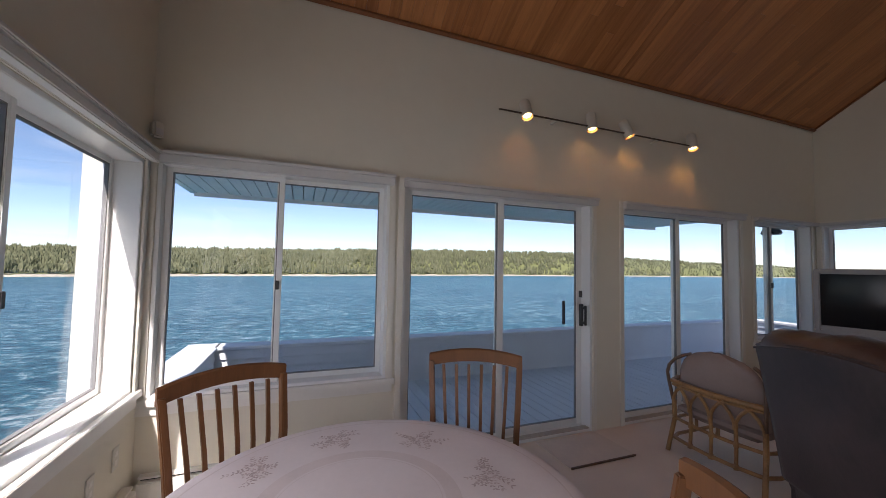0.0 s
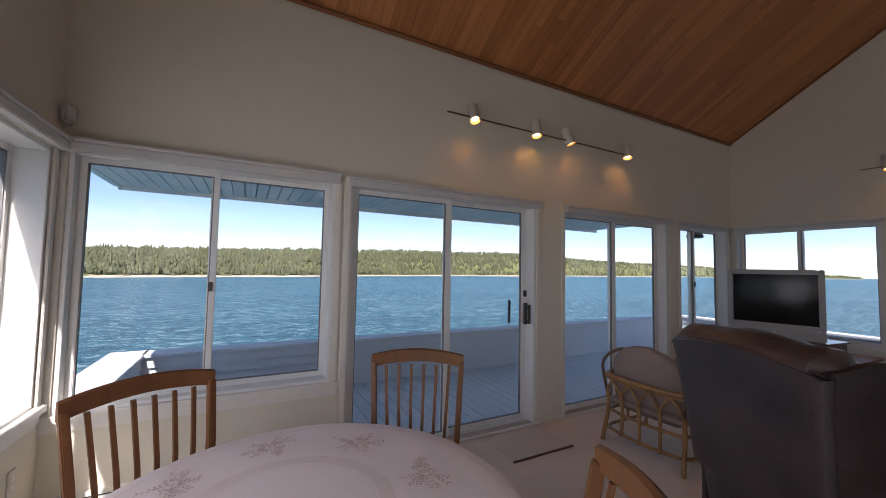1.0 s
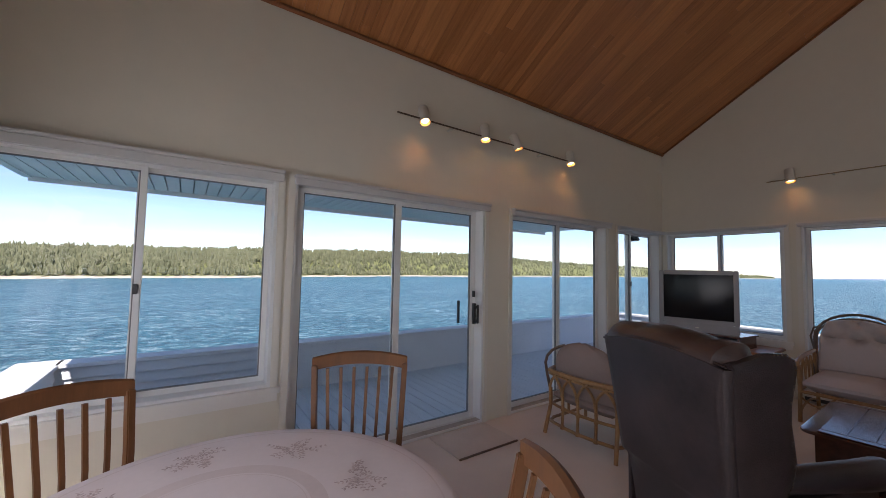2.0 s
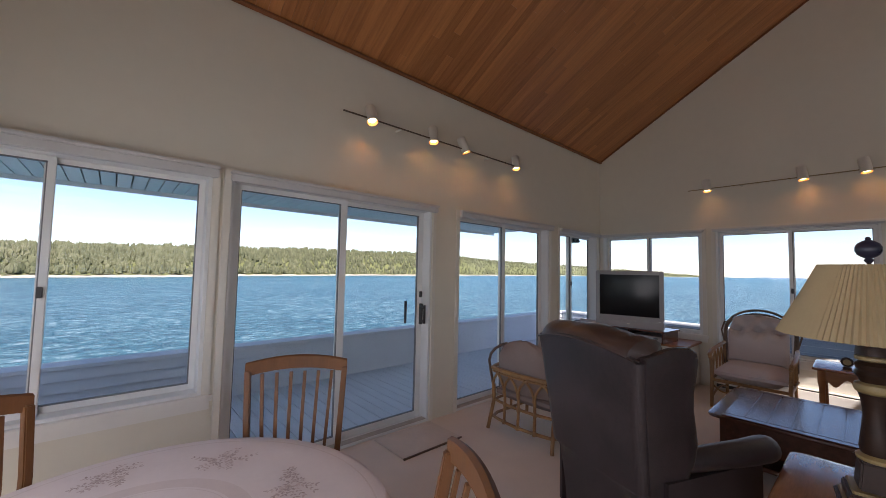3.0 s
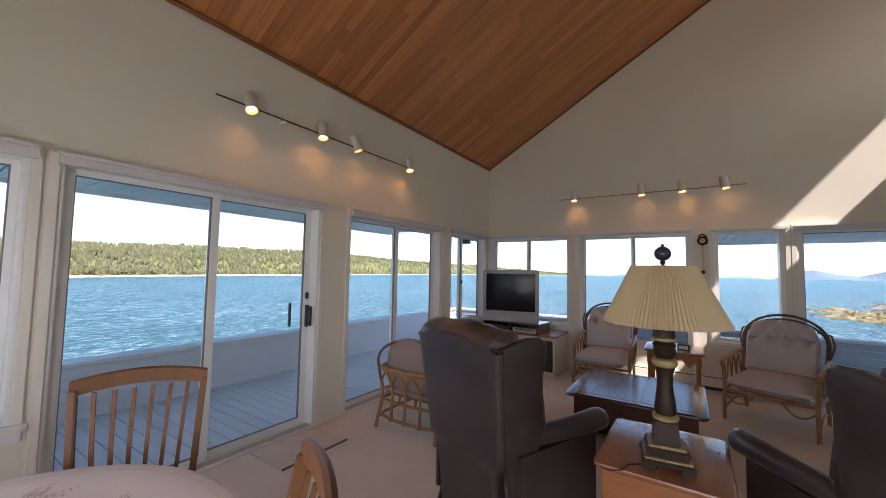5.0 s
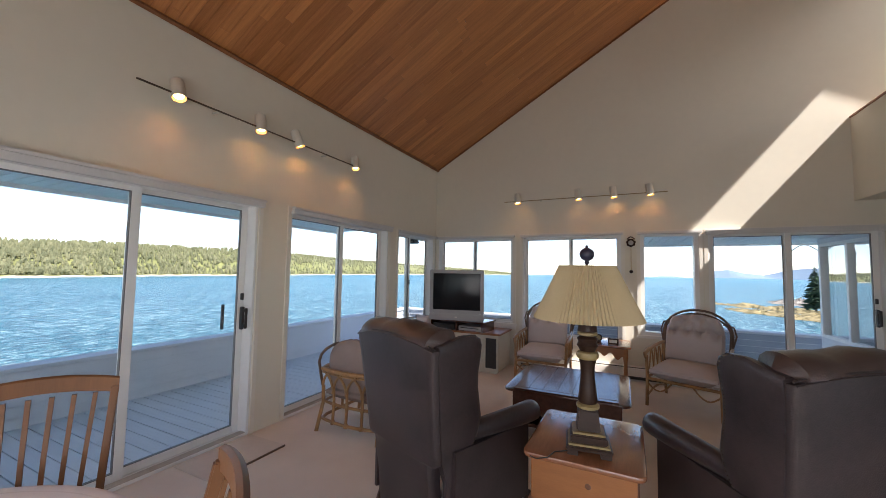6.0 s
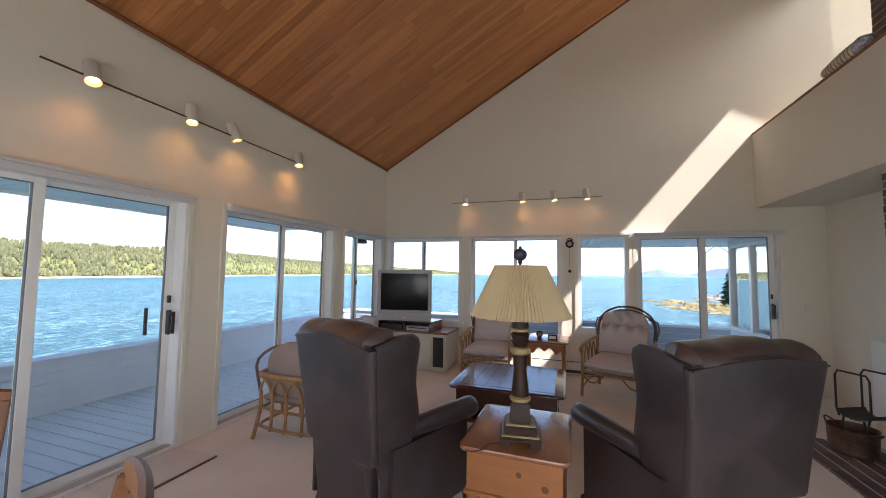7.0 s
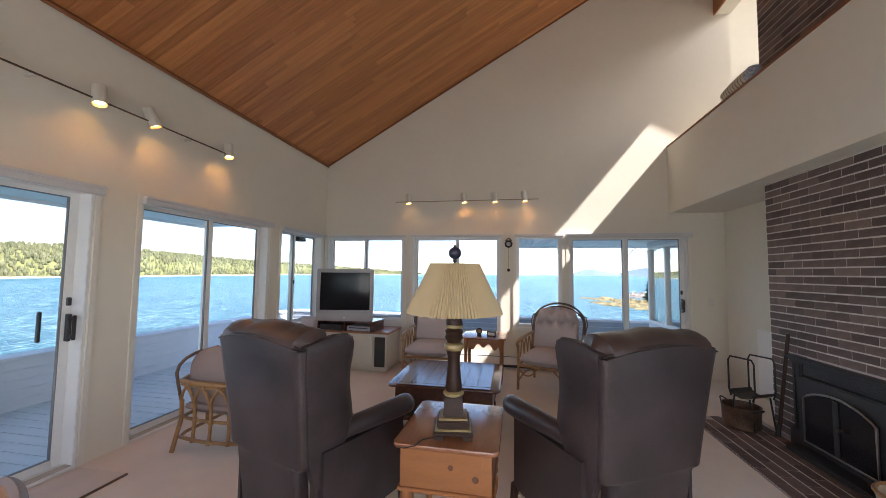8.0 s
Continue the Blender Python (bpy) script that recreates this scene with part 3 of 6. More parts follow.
LAND = mat("shore_ground", (0.16, 0.17, 0.06), 0.95, 0.3, 0.05, 0.3, 1)
ROCK = mat("shore_rock", (0.50, 0.43, 0.33), 0.9, 0.3, 0.12, 0.4, 2, second=(0.30, 0.26, 0.20))
WEED = mat("rockweed", (0.26, 0.205, 0.10), 0.85, 0.4, 0.22, 0.5, 3, second=(0.055, 0.048, 0.018), fine=1.4)
CONIFER = mat("conifers", (0.150, 0.147, 0.083), 0.95, 0.3, 0.03, island=0.6, second=(0.072, 0.082, 0.045), spec=0.1)
# The air's haze over the distance is painted in as grey-blue.
HAZE_TINT = mat("far_hills", (0.21, 0.275, 0.35), 1.0, 0.05, 0.002, spec=0.0)

BANK = mat("grey_ledge", (0.26, 0.235, 0.20), 0.9, 0.3, 0.3, 0.4, 2, second=(0.16, 0.14, 0.12))

# far shore: bearing in degrees from +x towards +y, distance, height of the land behind
SHORE = [(150, 480, 20), (125, 500, 22), (105, 515, 31), (85, 560, 41), (68, 720, 58), (50, 950, 70), (38, 1350, 62), (28, 1900, 58), (20, 2500, 38), (15, 3100, 15), (13.2, 3300, 2)]


def shore_at(az):
    for (a0, d0, h0), (a1, d1, h1) in zip(SHORE, SHORE[1:]):
        if a1 <= az <= a0:
            f = (a0 - az) / (a0 - a1)
            return d0 + (d1 - d0) * f, h0 + (h1 - h0) * f
    return SHORE[-1][1:]


lb, rk = B(), B()
rows, rocks = [], []
az = 150.0
while az >= 13.3:
    d, h = shore_at(az)
    c, s = math.cos(radians(az)), math.sin(radians(az))
    wob = 10 * noise.noise((az * 0.35, 3.0, 0)) * d / 600
    prof = []
    for k, (dd, zz) in enumerate(((0, 1.5), (25, 4), (70, 0.45 * h), (150, 0.8 * h), (260, h), (420, 0.9 * h))):
        q = d + wob + dd * d / 600
        prof.append(lb.verts.new((q * c, q * s, WATER_Z + zz + 2.0 * noise.noise((az * 0.6, k * 1.7, 2)))))
    rows.append(prof)
    rp = []
    for k, (dd, zz) in enumerate(((-9, -0.6), (-4, 0.9), (0, 1.7), (6, 2.3))):
        q = d + wob + dd * d / 600 * (1 + 0.6 * noise.noise((az * 1.3, 9, 1)))
        rp.append(rk.verts.new((q * c, q * s, WATER_Z + zz + (0.8 * noise.noise((az * 2.3, k * 2.1, 7)) if k else 0))))
    rocks.append(rp)
    az -= 0.5
for strip, bmx in ((rows, lb), (rocks, rk)):
    for a, b2 in zip(strip, strip[1:]):
        for k in range(len(a) - 1):
            bmx.faces.new((a[k], b2[k], b2[k + 1], a[k + 1]))
    bmesh.ops.recalc_face_normals(bmx, faces=bmx.faces[:])
tagged(part("far_shore", lb, LAND), "low wooded land across the water", "shore", kind="structure")
tagged(part("shore_rocks", rk, ROCK), "pale rocky shoreline below the woods", "rocks", kind="stuff")


def forest(name, count, seed, az_lo, az_hi, rel, size, label, material):
    """Many ragged tiered conifers in one mesh."""
    r = random.Random(seed)
    verts, faces = [], []
    for _ in range(count):
        f = r.random()
        az = az_lo + (az_hi - az_lo) * f
        d, h = shore_at(az)
        if r.random() > (700.0 / d) ** 0.3:
            continue
        k = r.uniform(*rel)
        q = d + (10 * noise.noise((az * 0.35, 3.0, 0)) + k) * d / 600
        z = WATER_Z + (3 if k < 25 else (4 + (0.45 * h - 4) * (k - 25) / 45 if k < 70 else (0.45 + 0.35 * (k - 70) / 80) * h if k < 150 else (0.8 + 0.2 * min(1, (k - 150) / 110)) * h))
        x, y = q * math.cos(radians(az)), q * math.sin(radians(az))
        ht = r.uniform(*size) * (0.75 + 0.5 * noise.noise((az * 0.9, k * 0.02, 5)) + 0.25)
        wd_ = ht * r.uniform(0.16, 0.27)
        seg = 6
        if r.random() < 0.5:
            # a rounded birch or pine crown, lumpy and low
            base = len(verts)
            cr = ht * r.uniform(0.16, 0.27)
            for zf, rf_ in ((0.06, 0.55), (0.30, 1.0), (0.56, 0.92), (0.76, 0.55)):
                for s in range(seg):
                    a = 2 * math.pi * (s + 0.5 * zf) / seg
                    rr = cr * rf_ * r.uniform(0.7, 1.25)
                    verts.append((x + rr * math.cos(a), y + rr * math.sin(a), z + 0.92 * ht * (zf + r.uniform(-0.06, 0.06))))
            verts.append((x + r.uniform(-0.3, 0.3) * cr, y, z + 0.86 * ht))
            for lv in range(3):
                for s in range(seg):
                    s2 = (s + 1) % seg
                    faces.append((base + lv * seg + s, base + lv * seg + s2, base + lv * seg + seg + s2, base + lv * seg + seg + s))
            for s in range(seg):
                faces.append((base + 3 * seg + s, base + 3 * seg + (s + 1) % seg, base + 4 * seg))
            continue
        tiers = r.choice((3, 4))
        for t in range(tiers):
            za = z + ht * (0.08 + 0.72 * t / tiers)
            zb = z + ht * min(1.0, 0.08 + 0.72 * t / tiers + 0.45)
            ra = wd_ * (1 - 0.78 * t / tiers)
            base = len(verts)
            ph = r.uniform(0, 6.28)
            for s in range(seg):
                a = ph + 2 * math.pi * s / seg
                rr = ra * r.uniform(0.65, 1.2)
                verts.append((x + rr * math.cos(a), y + rr * math.sin(a), za + r.uniform(-0.04, 0.04) * ht))
            verts.append((x + r.uniform(-0.05, 0.05) * wd_, y, zb))
            for s in range(seg):
                faces.append((base + s, base + (s + 1) % seg, base + seg))
    me = bpy.data.meshes.new(name)
    me.from_pydata(verts, [], faces)
    me.materials.append(material)
    return tagged(new(name, me), label, "forest", kind="stuff")


forest("forest", 14000, 1, 13.6, 135, (6, 250), (7, 13), "dense spruce woods on the far shore", CONIFER)

# far islands and hills over the sea, all in the haze-tinted colour


def ridge(name, az0, az1, dist, heights, label, material):
    b = B()
    n = 40
    lo, hi, bk = [], [], []
    for i in range(n + 1):
        f = i / n
        az = radians(az0 + (az1 - az0) * f)
        x = f * (len(heights) - 1)
        k = min(int(x), len(heights) - 2)
        h = heights[k] + (heights[k + 1] - heights[k]) * (x - k)
        h *= 1 + 0.10 * noise.noise((i * 0.23, az0, 1))
        lo.append(b.verts.new((dist * math.cos(az), dist * math.sin(az), WATER_Z - 0.5)))
        hi.append(b.verts.new(((dist + 60) * math.cos(az), (dist + 60) * math.sin(az), WATER_Z + h)))
        bk.append(b.verts.new(((dist + 260) * math.cos(az), (dist + 260) * math.sin(az), WATER_Z - 0.5)))
    for i in range(n):
        b.faces.new((lo[i], lo[i + 1], hi[i + 1], hi[i]))
        b.faces.new((hi[i], hi[i + 1], bk[i + 1], bk[i]))
    bmesh.ops.recalc_face_normals(b, faces=b.faces[:])
    return tagged(part(name, b, material), label, "hills", kind="structure")


ridge("far_island", 2.5, 9.0, 4300, (2, 10, 12, 10, 3), "low dark island on the horizon", HAZE_TINT)
ridge("far_island", -7.5, -4.0, 4200, (2, 14, 16, 12), "low island on the horizon", HAZE_TINT)
ridge("far_hills", -21.5, -8.5, 4550, (118, 112, 96, 70, 34, 52, 86, 66, 10), "far hills over the sea, tinted blue for haze", HAZE_TINT)


def spit(name, pts, half, h, material, seed, label):
    """A low rocky spit along points: broken ledges with loose boulders on them."""
    r = random.Random(seed)
    n, c = 150, 22
    verts, faces = [], []
    for i in range(n + 1):
        f = i / n * (len(pts) - 1)
        k = min(int(f), len(pts) - 2)
        p = Vector(pts[k]).lerp(Vector(pts[k + 1]), f - k)
        d = (Vector(pts[k + 1]) - Vector(pts[k])).normalized()
        side = Vector((-d.y, d.x))
        g = min(1, i / 40)
        wv = half * (0.25 + 0.75 * g) * (1 + 0.7 * noise.noise((i * 0.11, seed, 0)))
        for j in range(c + 1):
            u = j / c * 2 - 1
            q = p + side * (u * wv) + d * r.uniform(-0.4, 0.4)
            ledge = 0.55 + 0.9 * noise.noise((q.x * 0.13, q.y * 0.13, seed)) + 0.5 * noise.noise((q.x * 0.5, q.y * 0.5, seed)) + 0.35 * noise.noise((q.x * 1.4, q.y * 1.4, seed))
            z = h * (0.35 + 0.65 * g) * (1 - u * u) * max(0.0, round(ledge * 4) / 4 * 0.6 + ledge * 0.4)
            verts.append((q.x, q.y, WATER_Z + z - (0.5 if j in (0, c) else 0.05)))
    for i in range(n):
        for j in range(c):
            a = i * (c + 1) + j
            faces.append((a, a + c + 1, a + c + 2, a + 1))
    for _ in range(220):
        v = verts[r.randrange(len(verts))]
        b0, sz = len(verts), r.uniform(0.2, 0.65)
        ring = [(sz * r.uniform(0.6, 1.2) * math.cos(1.2566 * k), sz * r.uniform(0.6, 1.2) * math.sin(1.2566 * k)) for k in range(5)]
        verts += [(v[0] + x, v[1] + y, v[2] - 0.2) for x, y in ring] + [(v[0] + 0.6 * x, v[1] + 0.6 * y, v[2] + sz * r.uniform(0.3, 0.7)) for x, y in ring]
        faces += [(b0 + k, b0 + (k + 1) % 5, b0 + 5 + (k + 1) % 5, b0 + 5 + k) for k in range(5)] + [tuple(b0 + 5 + k for k in range(5))]
    me = bpy.data.meshes.new(name)
    me.from_pydata(verts, [], faces)
    me.materials.append(material)
    return tagged(new(name, me), label, "rocks", kind="structure")


def polar(az, d):
    return (d * math.cos(radians(az)), d * math.sin(radians(az)))


spit("rocky_spit", [polar(-10.0, 262), polar(-14, 252), polar(-18, 236), polar(-24, 210), polar(-32, 190)], 9, 1.9, WEED, 3, "weed-covered rocky spit at low tide")
spit("rocky_spit", [polar(-11.5, 226), polar(-15, 214), polar(-19, 200), polar(-26, 180), polar(-34, 160)], 9, 1.7, WEED, 8, "weed-covered rocky spit at low tide")
spit("rocky_bank", [polar(-15.6, 312), polar(-18, 300), polar(-22, 275), polar(-30, 245)], 12, 3.2, BANK, 5, "pale rock bank under a spruce")
# ---------------------------------------------------------------- furniture materials
OAK = mat("honey_oak", (0.160, 0.066, 0.024), 0.48, 0.2, 3, 0.05, 60, stretch=(6, 6, 0.8), coat=0.04, spec=0.3)
CLOTH = mat("tablecloth", (0.76, 0.67, 0.65), 0.85, 0.04, 5, 0.15, 300)
CLOTH_BAND = mat("tablecloth_band", (0.70, 0.60, 0.57), 0.85, 0.05, 8, 0.15, 300)
BLOSSOM = mat("printed_flowers", (0.60, 0.49, 0.46), 0.85, 0.2, 30, island=0.5, second=(0.40, 0.31, 0.29))
LEATHER = mat("dark_brown_leather", (0.042, 0.0285, 0.0285), 0.36, 0.25, 5, 0.30, 170, second=(0.018, 0.0135, 0.0135), spec=0.6)
LEATHER_TOP = mat("rubbed_brown_leather", (0.056, 0.033, 0.027), 0.36, 0.35, 4, 0.35, 150, second=(0.045, 0.028, 0.024))
STUDS = mat("studs", (0.15, 0.115, 0.08), 0.35, 0.1, 30, metal=1.0)
RATTAN = mat("rattan", (0.36, 0.20, 0.075), 0.4, 0.3, 9, 0.1, 60, second=(0.20, 0.10, 0.04))
RATTAN_DARK = mat("dark_rattan", (0.15, 0.09, 0.055), 0.4, 0.3, 9, second=(0.07, 0.045, 0.03))
LINEN = mat("mauve_cushion_cloth", (0.55, 0.48, 0.46), 0.95, 0.05, 6, 0.4, 320, spec=0.1)
TUB_CLOTH = mat("taupe_cushion_cloth", (0.31, 0.24, 0.215), 0.95, 0.07, 6, 0.4, 320, spec=0.1)
MAHOGANY = mat("dark_mahogany", (0.085, 0.030, 0.018), 0.22, 0.3, 3, 0.03, 40, stretch=(1, 9, 9), coat=0.6)
PINE = mat("honey_pine", (0.31, 0.118, 0.038), 0.35, 0.16, 3, 0.04, 40, stretch=(7, 1, 7), coat=0.25)
PINE_TOP = mat("polished_pine", (0.25, 0.095, 0.042), 0.22, 0.2, 3, 0.03, 40, stretch=(1, 8, 8), coat=0.5)
KNOT = mat("pine_knots", (0.12, 0.045, 0.02), 0.4, 0.3, 40)
WALNUT = mat("turned_walnut", (0.034, 0.0165, 0.010), 0.42, 0.3, 12, 0.05, 60, stretch=(1, 1, 3), spec=0.25)
OLDGOLD = mat("old_gold", (0.30, 0.215, 0.09), 0.45, 0.25, 20)
PLEAT = mat("pleated_shade", (0.50, 0.39, 0.225), 0.8, 0.05, 10, 0.1, 200)
BLUEBALL = mat("dark_blue_finial", (0.035, 0.032, 0.055), 0.3, 0.3, 30)
TVGREY = mat("silver_plastic", (0.36, 0.35, 0.35), 0.4, 0.05, 10)
SCREEN = mat("dark_screen", (0.010, 0.010, 0.012), 0.16, 0.1, 3, spec=0.22)
CREAM = mat("cream_cabinet", (0.60, 0.56, 0.46), 0.55, 0.06, 6)
BRICK = mat("dark_brick", (0.168, 0.118, 0.100), 0.8, 0.3, 14, 0.5, 80, obrand=0.9, second=(0.060, 0.045, 0.040))
BRICK_REST = mat("dark_brick_rest", (0.168, 0.118, 0.100), 0.8, 0.3, 14, 0.5, 80, island=0.9, second=(0.060, 0.045, 0.040))
MORTAR = mat("pale_mortar", (0.52, 0.46, 0.42), 0.95, 0.2, 12, 0.5, 150)
COPPER = mat("dull_copper", (0.20, 0.12, 0.075), 0.45, 0.4, 7, 0.15, 40, metal=0.7, second=(0.07, 0.05, 0.04))
MAT_PILE = mat("doormat", (0.70, 0.63, 0.55), 0.95, 0.06, 5, 0.6, 300, spec=0.1)
CORD = mat("black_cord", (0.015, 0.013, 0.012), 0.5, 0.2, 30)


# ---------------------------------------------------------------- dining corner
def dining_chair(m, label):
    """Front is +y; slatted back with a bowed, rising top rail."""
    ob = thing("dining_chair", m, label, "chair", "chairs round the dining table")
    part("seat", cushion(B(), -0.215, 0.215, -0.20, 0.22, 0.42, 0.475, puff=0.3), LINEN, ob, "padded pale seat", smooth=True)
    part("seat_frame", casing_ring(B(), -0.21, 0.21, -0.20, 0.215, 0.03, 0.37, 0.42, Matrix(((1, 0, 0, 0), (0, 0, 1, 0), (0, 1, 0, 0), (0, 0, 0, 1)))), OAK, ob, bevel=0.004)
    for s in (-1, 1):
        part("front_leg", tube(B(), [(s * 0.195, 0.2, 0), (s * 0.195, 0.2, 0.42)], [0.014, 0.021], 8), OAK, ob, smooth=True)
        b = B()
        for z0, z1, y0, y1 in ((0, 0.45, -0.235, -0.195), (0.45, 0.75, -0.195, -0.225), (0.75, 0.97, -0.225, -0.272)):
            vs = [b.verts.new((s * (0.186 + 0.034 * max(0, z - 0.42) / 0.55 + dx), y + dy, z)) for z, y in ((z0, y0), (z1, y1)) for dx, dy in ((-0.013, -0.017), (0.013, -0.017), (0.013, 0.017), (-0.013, 0.017))]
            for f in ((3, 2, 1, 0), (4, 5, 6, 7), (0, 1, 5, 4), (1, 2, 6, 5), (2, 3, 7, 6), (3, 0, 4, 7)):
                b.faces.new([vs[k] for k in f])
        bmesh.ops.remove_doubles(b, verts=b.verts[:], dist=0.0005)
        part("back_post", b, OAK, ob, bevel=0.004)
    b = B()
    n = 12
    prev = None
    for i in range(n + 1):
        u = i / n * 2 - 1
        x = u * 0.232
        bow = -0.025 * (1 - u * u)
        zc = 0.972 + 0.026 * (1 - u * u)
        ring = [b.verts.new((x, -0.278 + bow + dy, zc + dz)) for dy, dz in ((-0.012, -0.032), (0.014, -0.030), (0.013, 0.026), (0.0, 0.033), (-0.013, 0.026))]
        if prev:
            for k in range(5):
                b.faces.new((prev[k], prev[(k + 1) % 5], ring[(k + 1) % 5], ring[k]))
        else:
            b.faces.new(ring)
        prev = ring
    b.faces.new(prev[::-1])
    bmesh.ops.recalc_face_normals(b, faces=b.faces[:])
    part("top_rail", b, OAK, ob, smooth=True)
    part("lower_rail", box(B(), -0.178, 0.178, -0.215, -0.19, 0.49, 0.53), OAK, ob, bevel=0.004)
    for i in range(6):
        u = (i + 0.5) / 6 * 2 - 1
        u *= 0.92
        bow = -0.025 * (1 - u * u)
        x = u * 0.2
        b = B()
        for (z0, y0), (z1, y1) in (((0.52, -0.205), (0.74, -0.225 + bow * 0.6)), ((0.74, -0.225 + bow * 0.6), (0.95, -0.272 + bow))):
            vs = [b.verts.new((x * (0.84 + 0.2 * (z - 0.5) / 0.45) + dx, y + dy, z)) for z, y in ((z0, y0), (z1, y1)) for dx, dy in ((-0.0075, -0.006), (0.0075, -0.006), (0.0075, 0.006), (-0.0075, 0.006))]
            for f in ((3, 2, 1, 0), (4, 5, 6, 7), (0, 1, 5, 4), (1, 2, 6, 5), (2, 3, 7, 6), (3, 0, 4, 7)):
                b.faces.new([vs[k] for k in f])
        part("back_slat", b, OAK, ob)
    return ob


dining_chair(pose(0.745, 1.517, 0, 0, 0, 154.5), "honey-brown wooden dining chair by the sliding door")
dining_chair(pose(-0.084, 1.504, 0, 0, 0, 210.3), "honey-brown slat-back dining chair before the window")
dining_chair(pose(0.53, 0.643, 0, 0, 0, 58), "honey-brown slat-back dining chair drawn up to the table")

TC, TR = (0.255, 1.165), 0.65
table = thing("dining_table", pose(*TC, 0), "round wooden pedestal dining table under a cloth", "table")
part("tabletop", lathe(B(), [(0.5, 0.69), (TR - 0.02, 0.70), (TR - 0.012, 0.715), (TR - 0.02, 0.728)], 64), OAK, table)
part("pedestal", lathe(B(), [(0.10, 0.05), (0.11, 0.12), (0.06, 0.25), (0.075, 0.45), (0.05, 0.55), (0.13, 0.69)], 24), OAK, table, smooth=True)
for k in range(4):
    a = radians(45 + 90 * k)
    part("foot", tube(B(), [(0.05 * math.cos(a), 0.05 * math.sin(a), 0.12), (0.3 * math.cos(a), 0.3 * math.sin(a), 0.06), (0.4 * math.cos(a), 0.4 * math.sin(a), 0.03)], [0.035, 0.03, 0.03], 8), OAK, table, smooth=True)
cloth = thing("tablecloth", pose(*TC, 0.73), "pale pink cloth with printed flower sprays on the round table", "tablecloth")
seg = 144
b = B()
rings = []
for r, z, wv in ((0.0, 0.004, 0), (0.2, 0.004, 0), (0.38, 0.004, 0), (0.54, 0.004, 0), (TR - 0.02, 0.004, 0), (TR - 0.004, 0.0, 0), (TR + 0.004, -0.012, 0.003), (TR + 0.012, -0.08, 0.012), (TR + 0.022, -0.17, 0.022)):
    if r == 0:
        rings.append([b.verts.new((0, 0, z))])
        continue
    rings.append([b.verts.new(((r + wv * math.sin(k * 2 * math.pi * 14 / seg) + 0.5 * wv * math.sin(k * 2 * math.pi * 9 / seg + 1)) * math.cos(2 * math.pi * k / seg),
                               (r + wv * math.sin(k * 2 * math.pi * 14 / seg) + 0.5 * wv * math.sin(k * 2 * math.pi * 9 / seg + 1)) * math.sin(2 * math.pi * k / seg), z)) for k in range(seg)])
for k in range(seg):
    b.faces.new((rings[0][0], rings[1][k], rings[1][(k + 1) % seg]))
for p, q in zip(rings[1:], rings[2:]):
    for k in range(seg):
        b.faces.new((p[k], q[k], q[(k + 1) % seg], p[(k + 1) % seg]))
part("cloth", b, CLOTH, cloth, smooth=True)


def flat_ring(b, r0, r1, z, at=(0, 0), n=96):
    lo, hi = ([b.verts.new((at[0] + r * math.cos(2 * math.pi * k / n), at[1] + r * math.sin(2 * math.pi * k / n), z)) for k in range(n)] for r in (r0, r1))
    for k in range(n):
        b.faces.new((lo[k], hi[k], hi[(k + 1) % n], lo[(k + 1) % n]))
    return b


part("woven_band", flat_ring(B(), 0.262, 0.312, 0.0045, (-0.04, 0.05)), CLOTH_BAND, cloth, "slightly darker woven ring")
part("woven_band", flat_ring(B(), 0.250, 0.253, 0.0045, (-0.04, 0.05)), CLOTH_BAND, cloth)
part("woven_band", flat_ring(B(), TR - 0.05, TR - 0.044, 0.0045), CLOTH_BAND, cloth)
rf = random.Random(12)


def petal(b, m, ln, wd_):
    """One flat leaf or petal from its foot along x."""
    b.faces.new([b.verts.new(m @ Vector(p)) for p in ((0, 0, 0), (ln * 0.35, -wd_, 0), (ln * 0.75, -wd_ * 0.8, 0), (ln, 0, 0), (ln * 0.75, wd_ * 0.8, 0), (ln * 0.35, wd_, 0))])


def spray(m):
    """A loose bunch: a few open blossoms in the middle, leafy twigs round them."""
    b = B()
    lift = 0.0

    def turn(x, y, th):
        nonlocal lift
        lift += 0.000004
        return m @ Matrix.Translation((x, y, lift)) @ Matrix.Rotation(th, 4, "Z")
    for _ in range(11):
        th = rf.uniform(0, 6.28)
        ln = rf.uniform(0.055, 0.088)
        bend = rf.uniform(-0.5, 0.5)
        for q in range(5):
            f = 0.3 + 0.7 * q / 4
            x, y, t2 = ln * f * math.cos(th + bend * f) * 1.3, ln * f * math.sin(th + bend * f), th + bend * f
            for sgn in (-1, 1):
                petal(b, turn(x, y, t2 + sgn * rf.uniform(0.5, 1.1)), rf.uniform(0.011, 0.019), rf.uniform(0.0022, 0.0042))
    for cx, cy in ((0, 0), (0.034, 0.012), (-0.03, 0.018), (-0.012, -0.026), (0.022, -0.024)):
        for ring, cnt in ((0.016, 7), (0.009, 5)):
            ph = rf.uniform(0, 6.28)
            for q in range(cnt):
                if rf.random() < 0.8:
                    th = ph + 6.283 * q / cnt
                    petal(b, turn(cx + 0.35 * ring * math.cos(th), cy + 0.35 * ring * math.sin(th), th), ring * 0.75, ring * 0.24)
    return b


for k in range(8):
    a = radians(2.5 + 45 * k)
    m0 = Matrix.Translation((-0.04, 0.05, 0.0050)) @ Matrix.Rotation(a, 4, "Z") @ Matrix.Translation((0.438, 0, 0)) @ Matrix.Rotation(radians(90), 4, "Z")
    tagged(part("flower_print", spray(m0), BLOSSOM, cloth, "printed dusky flower spray"), kind="stuff")

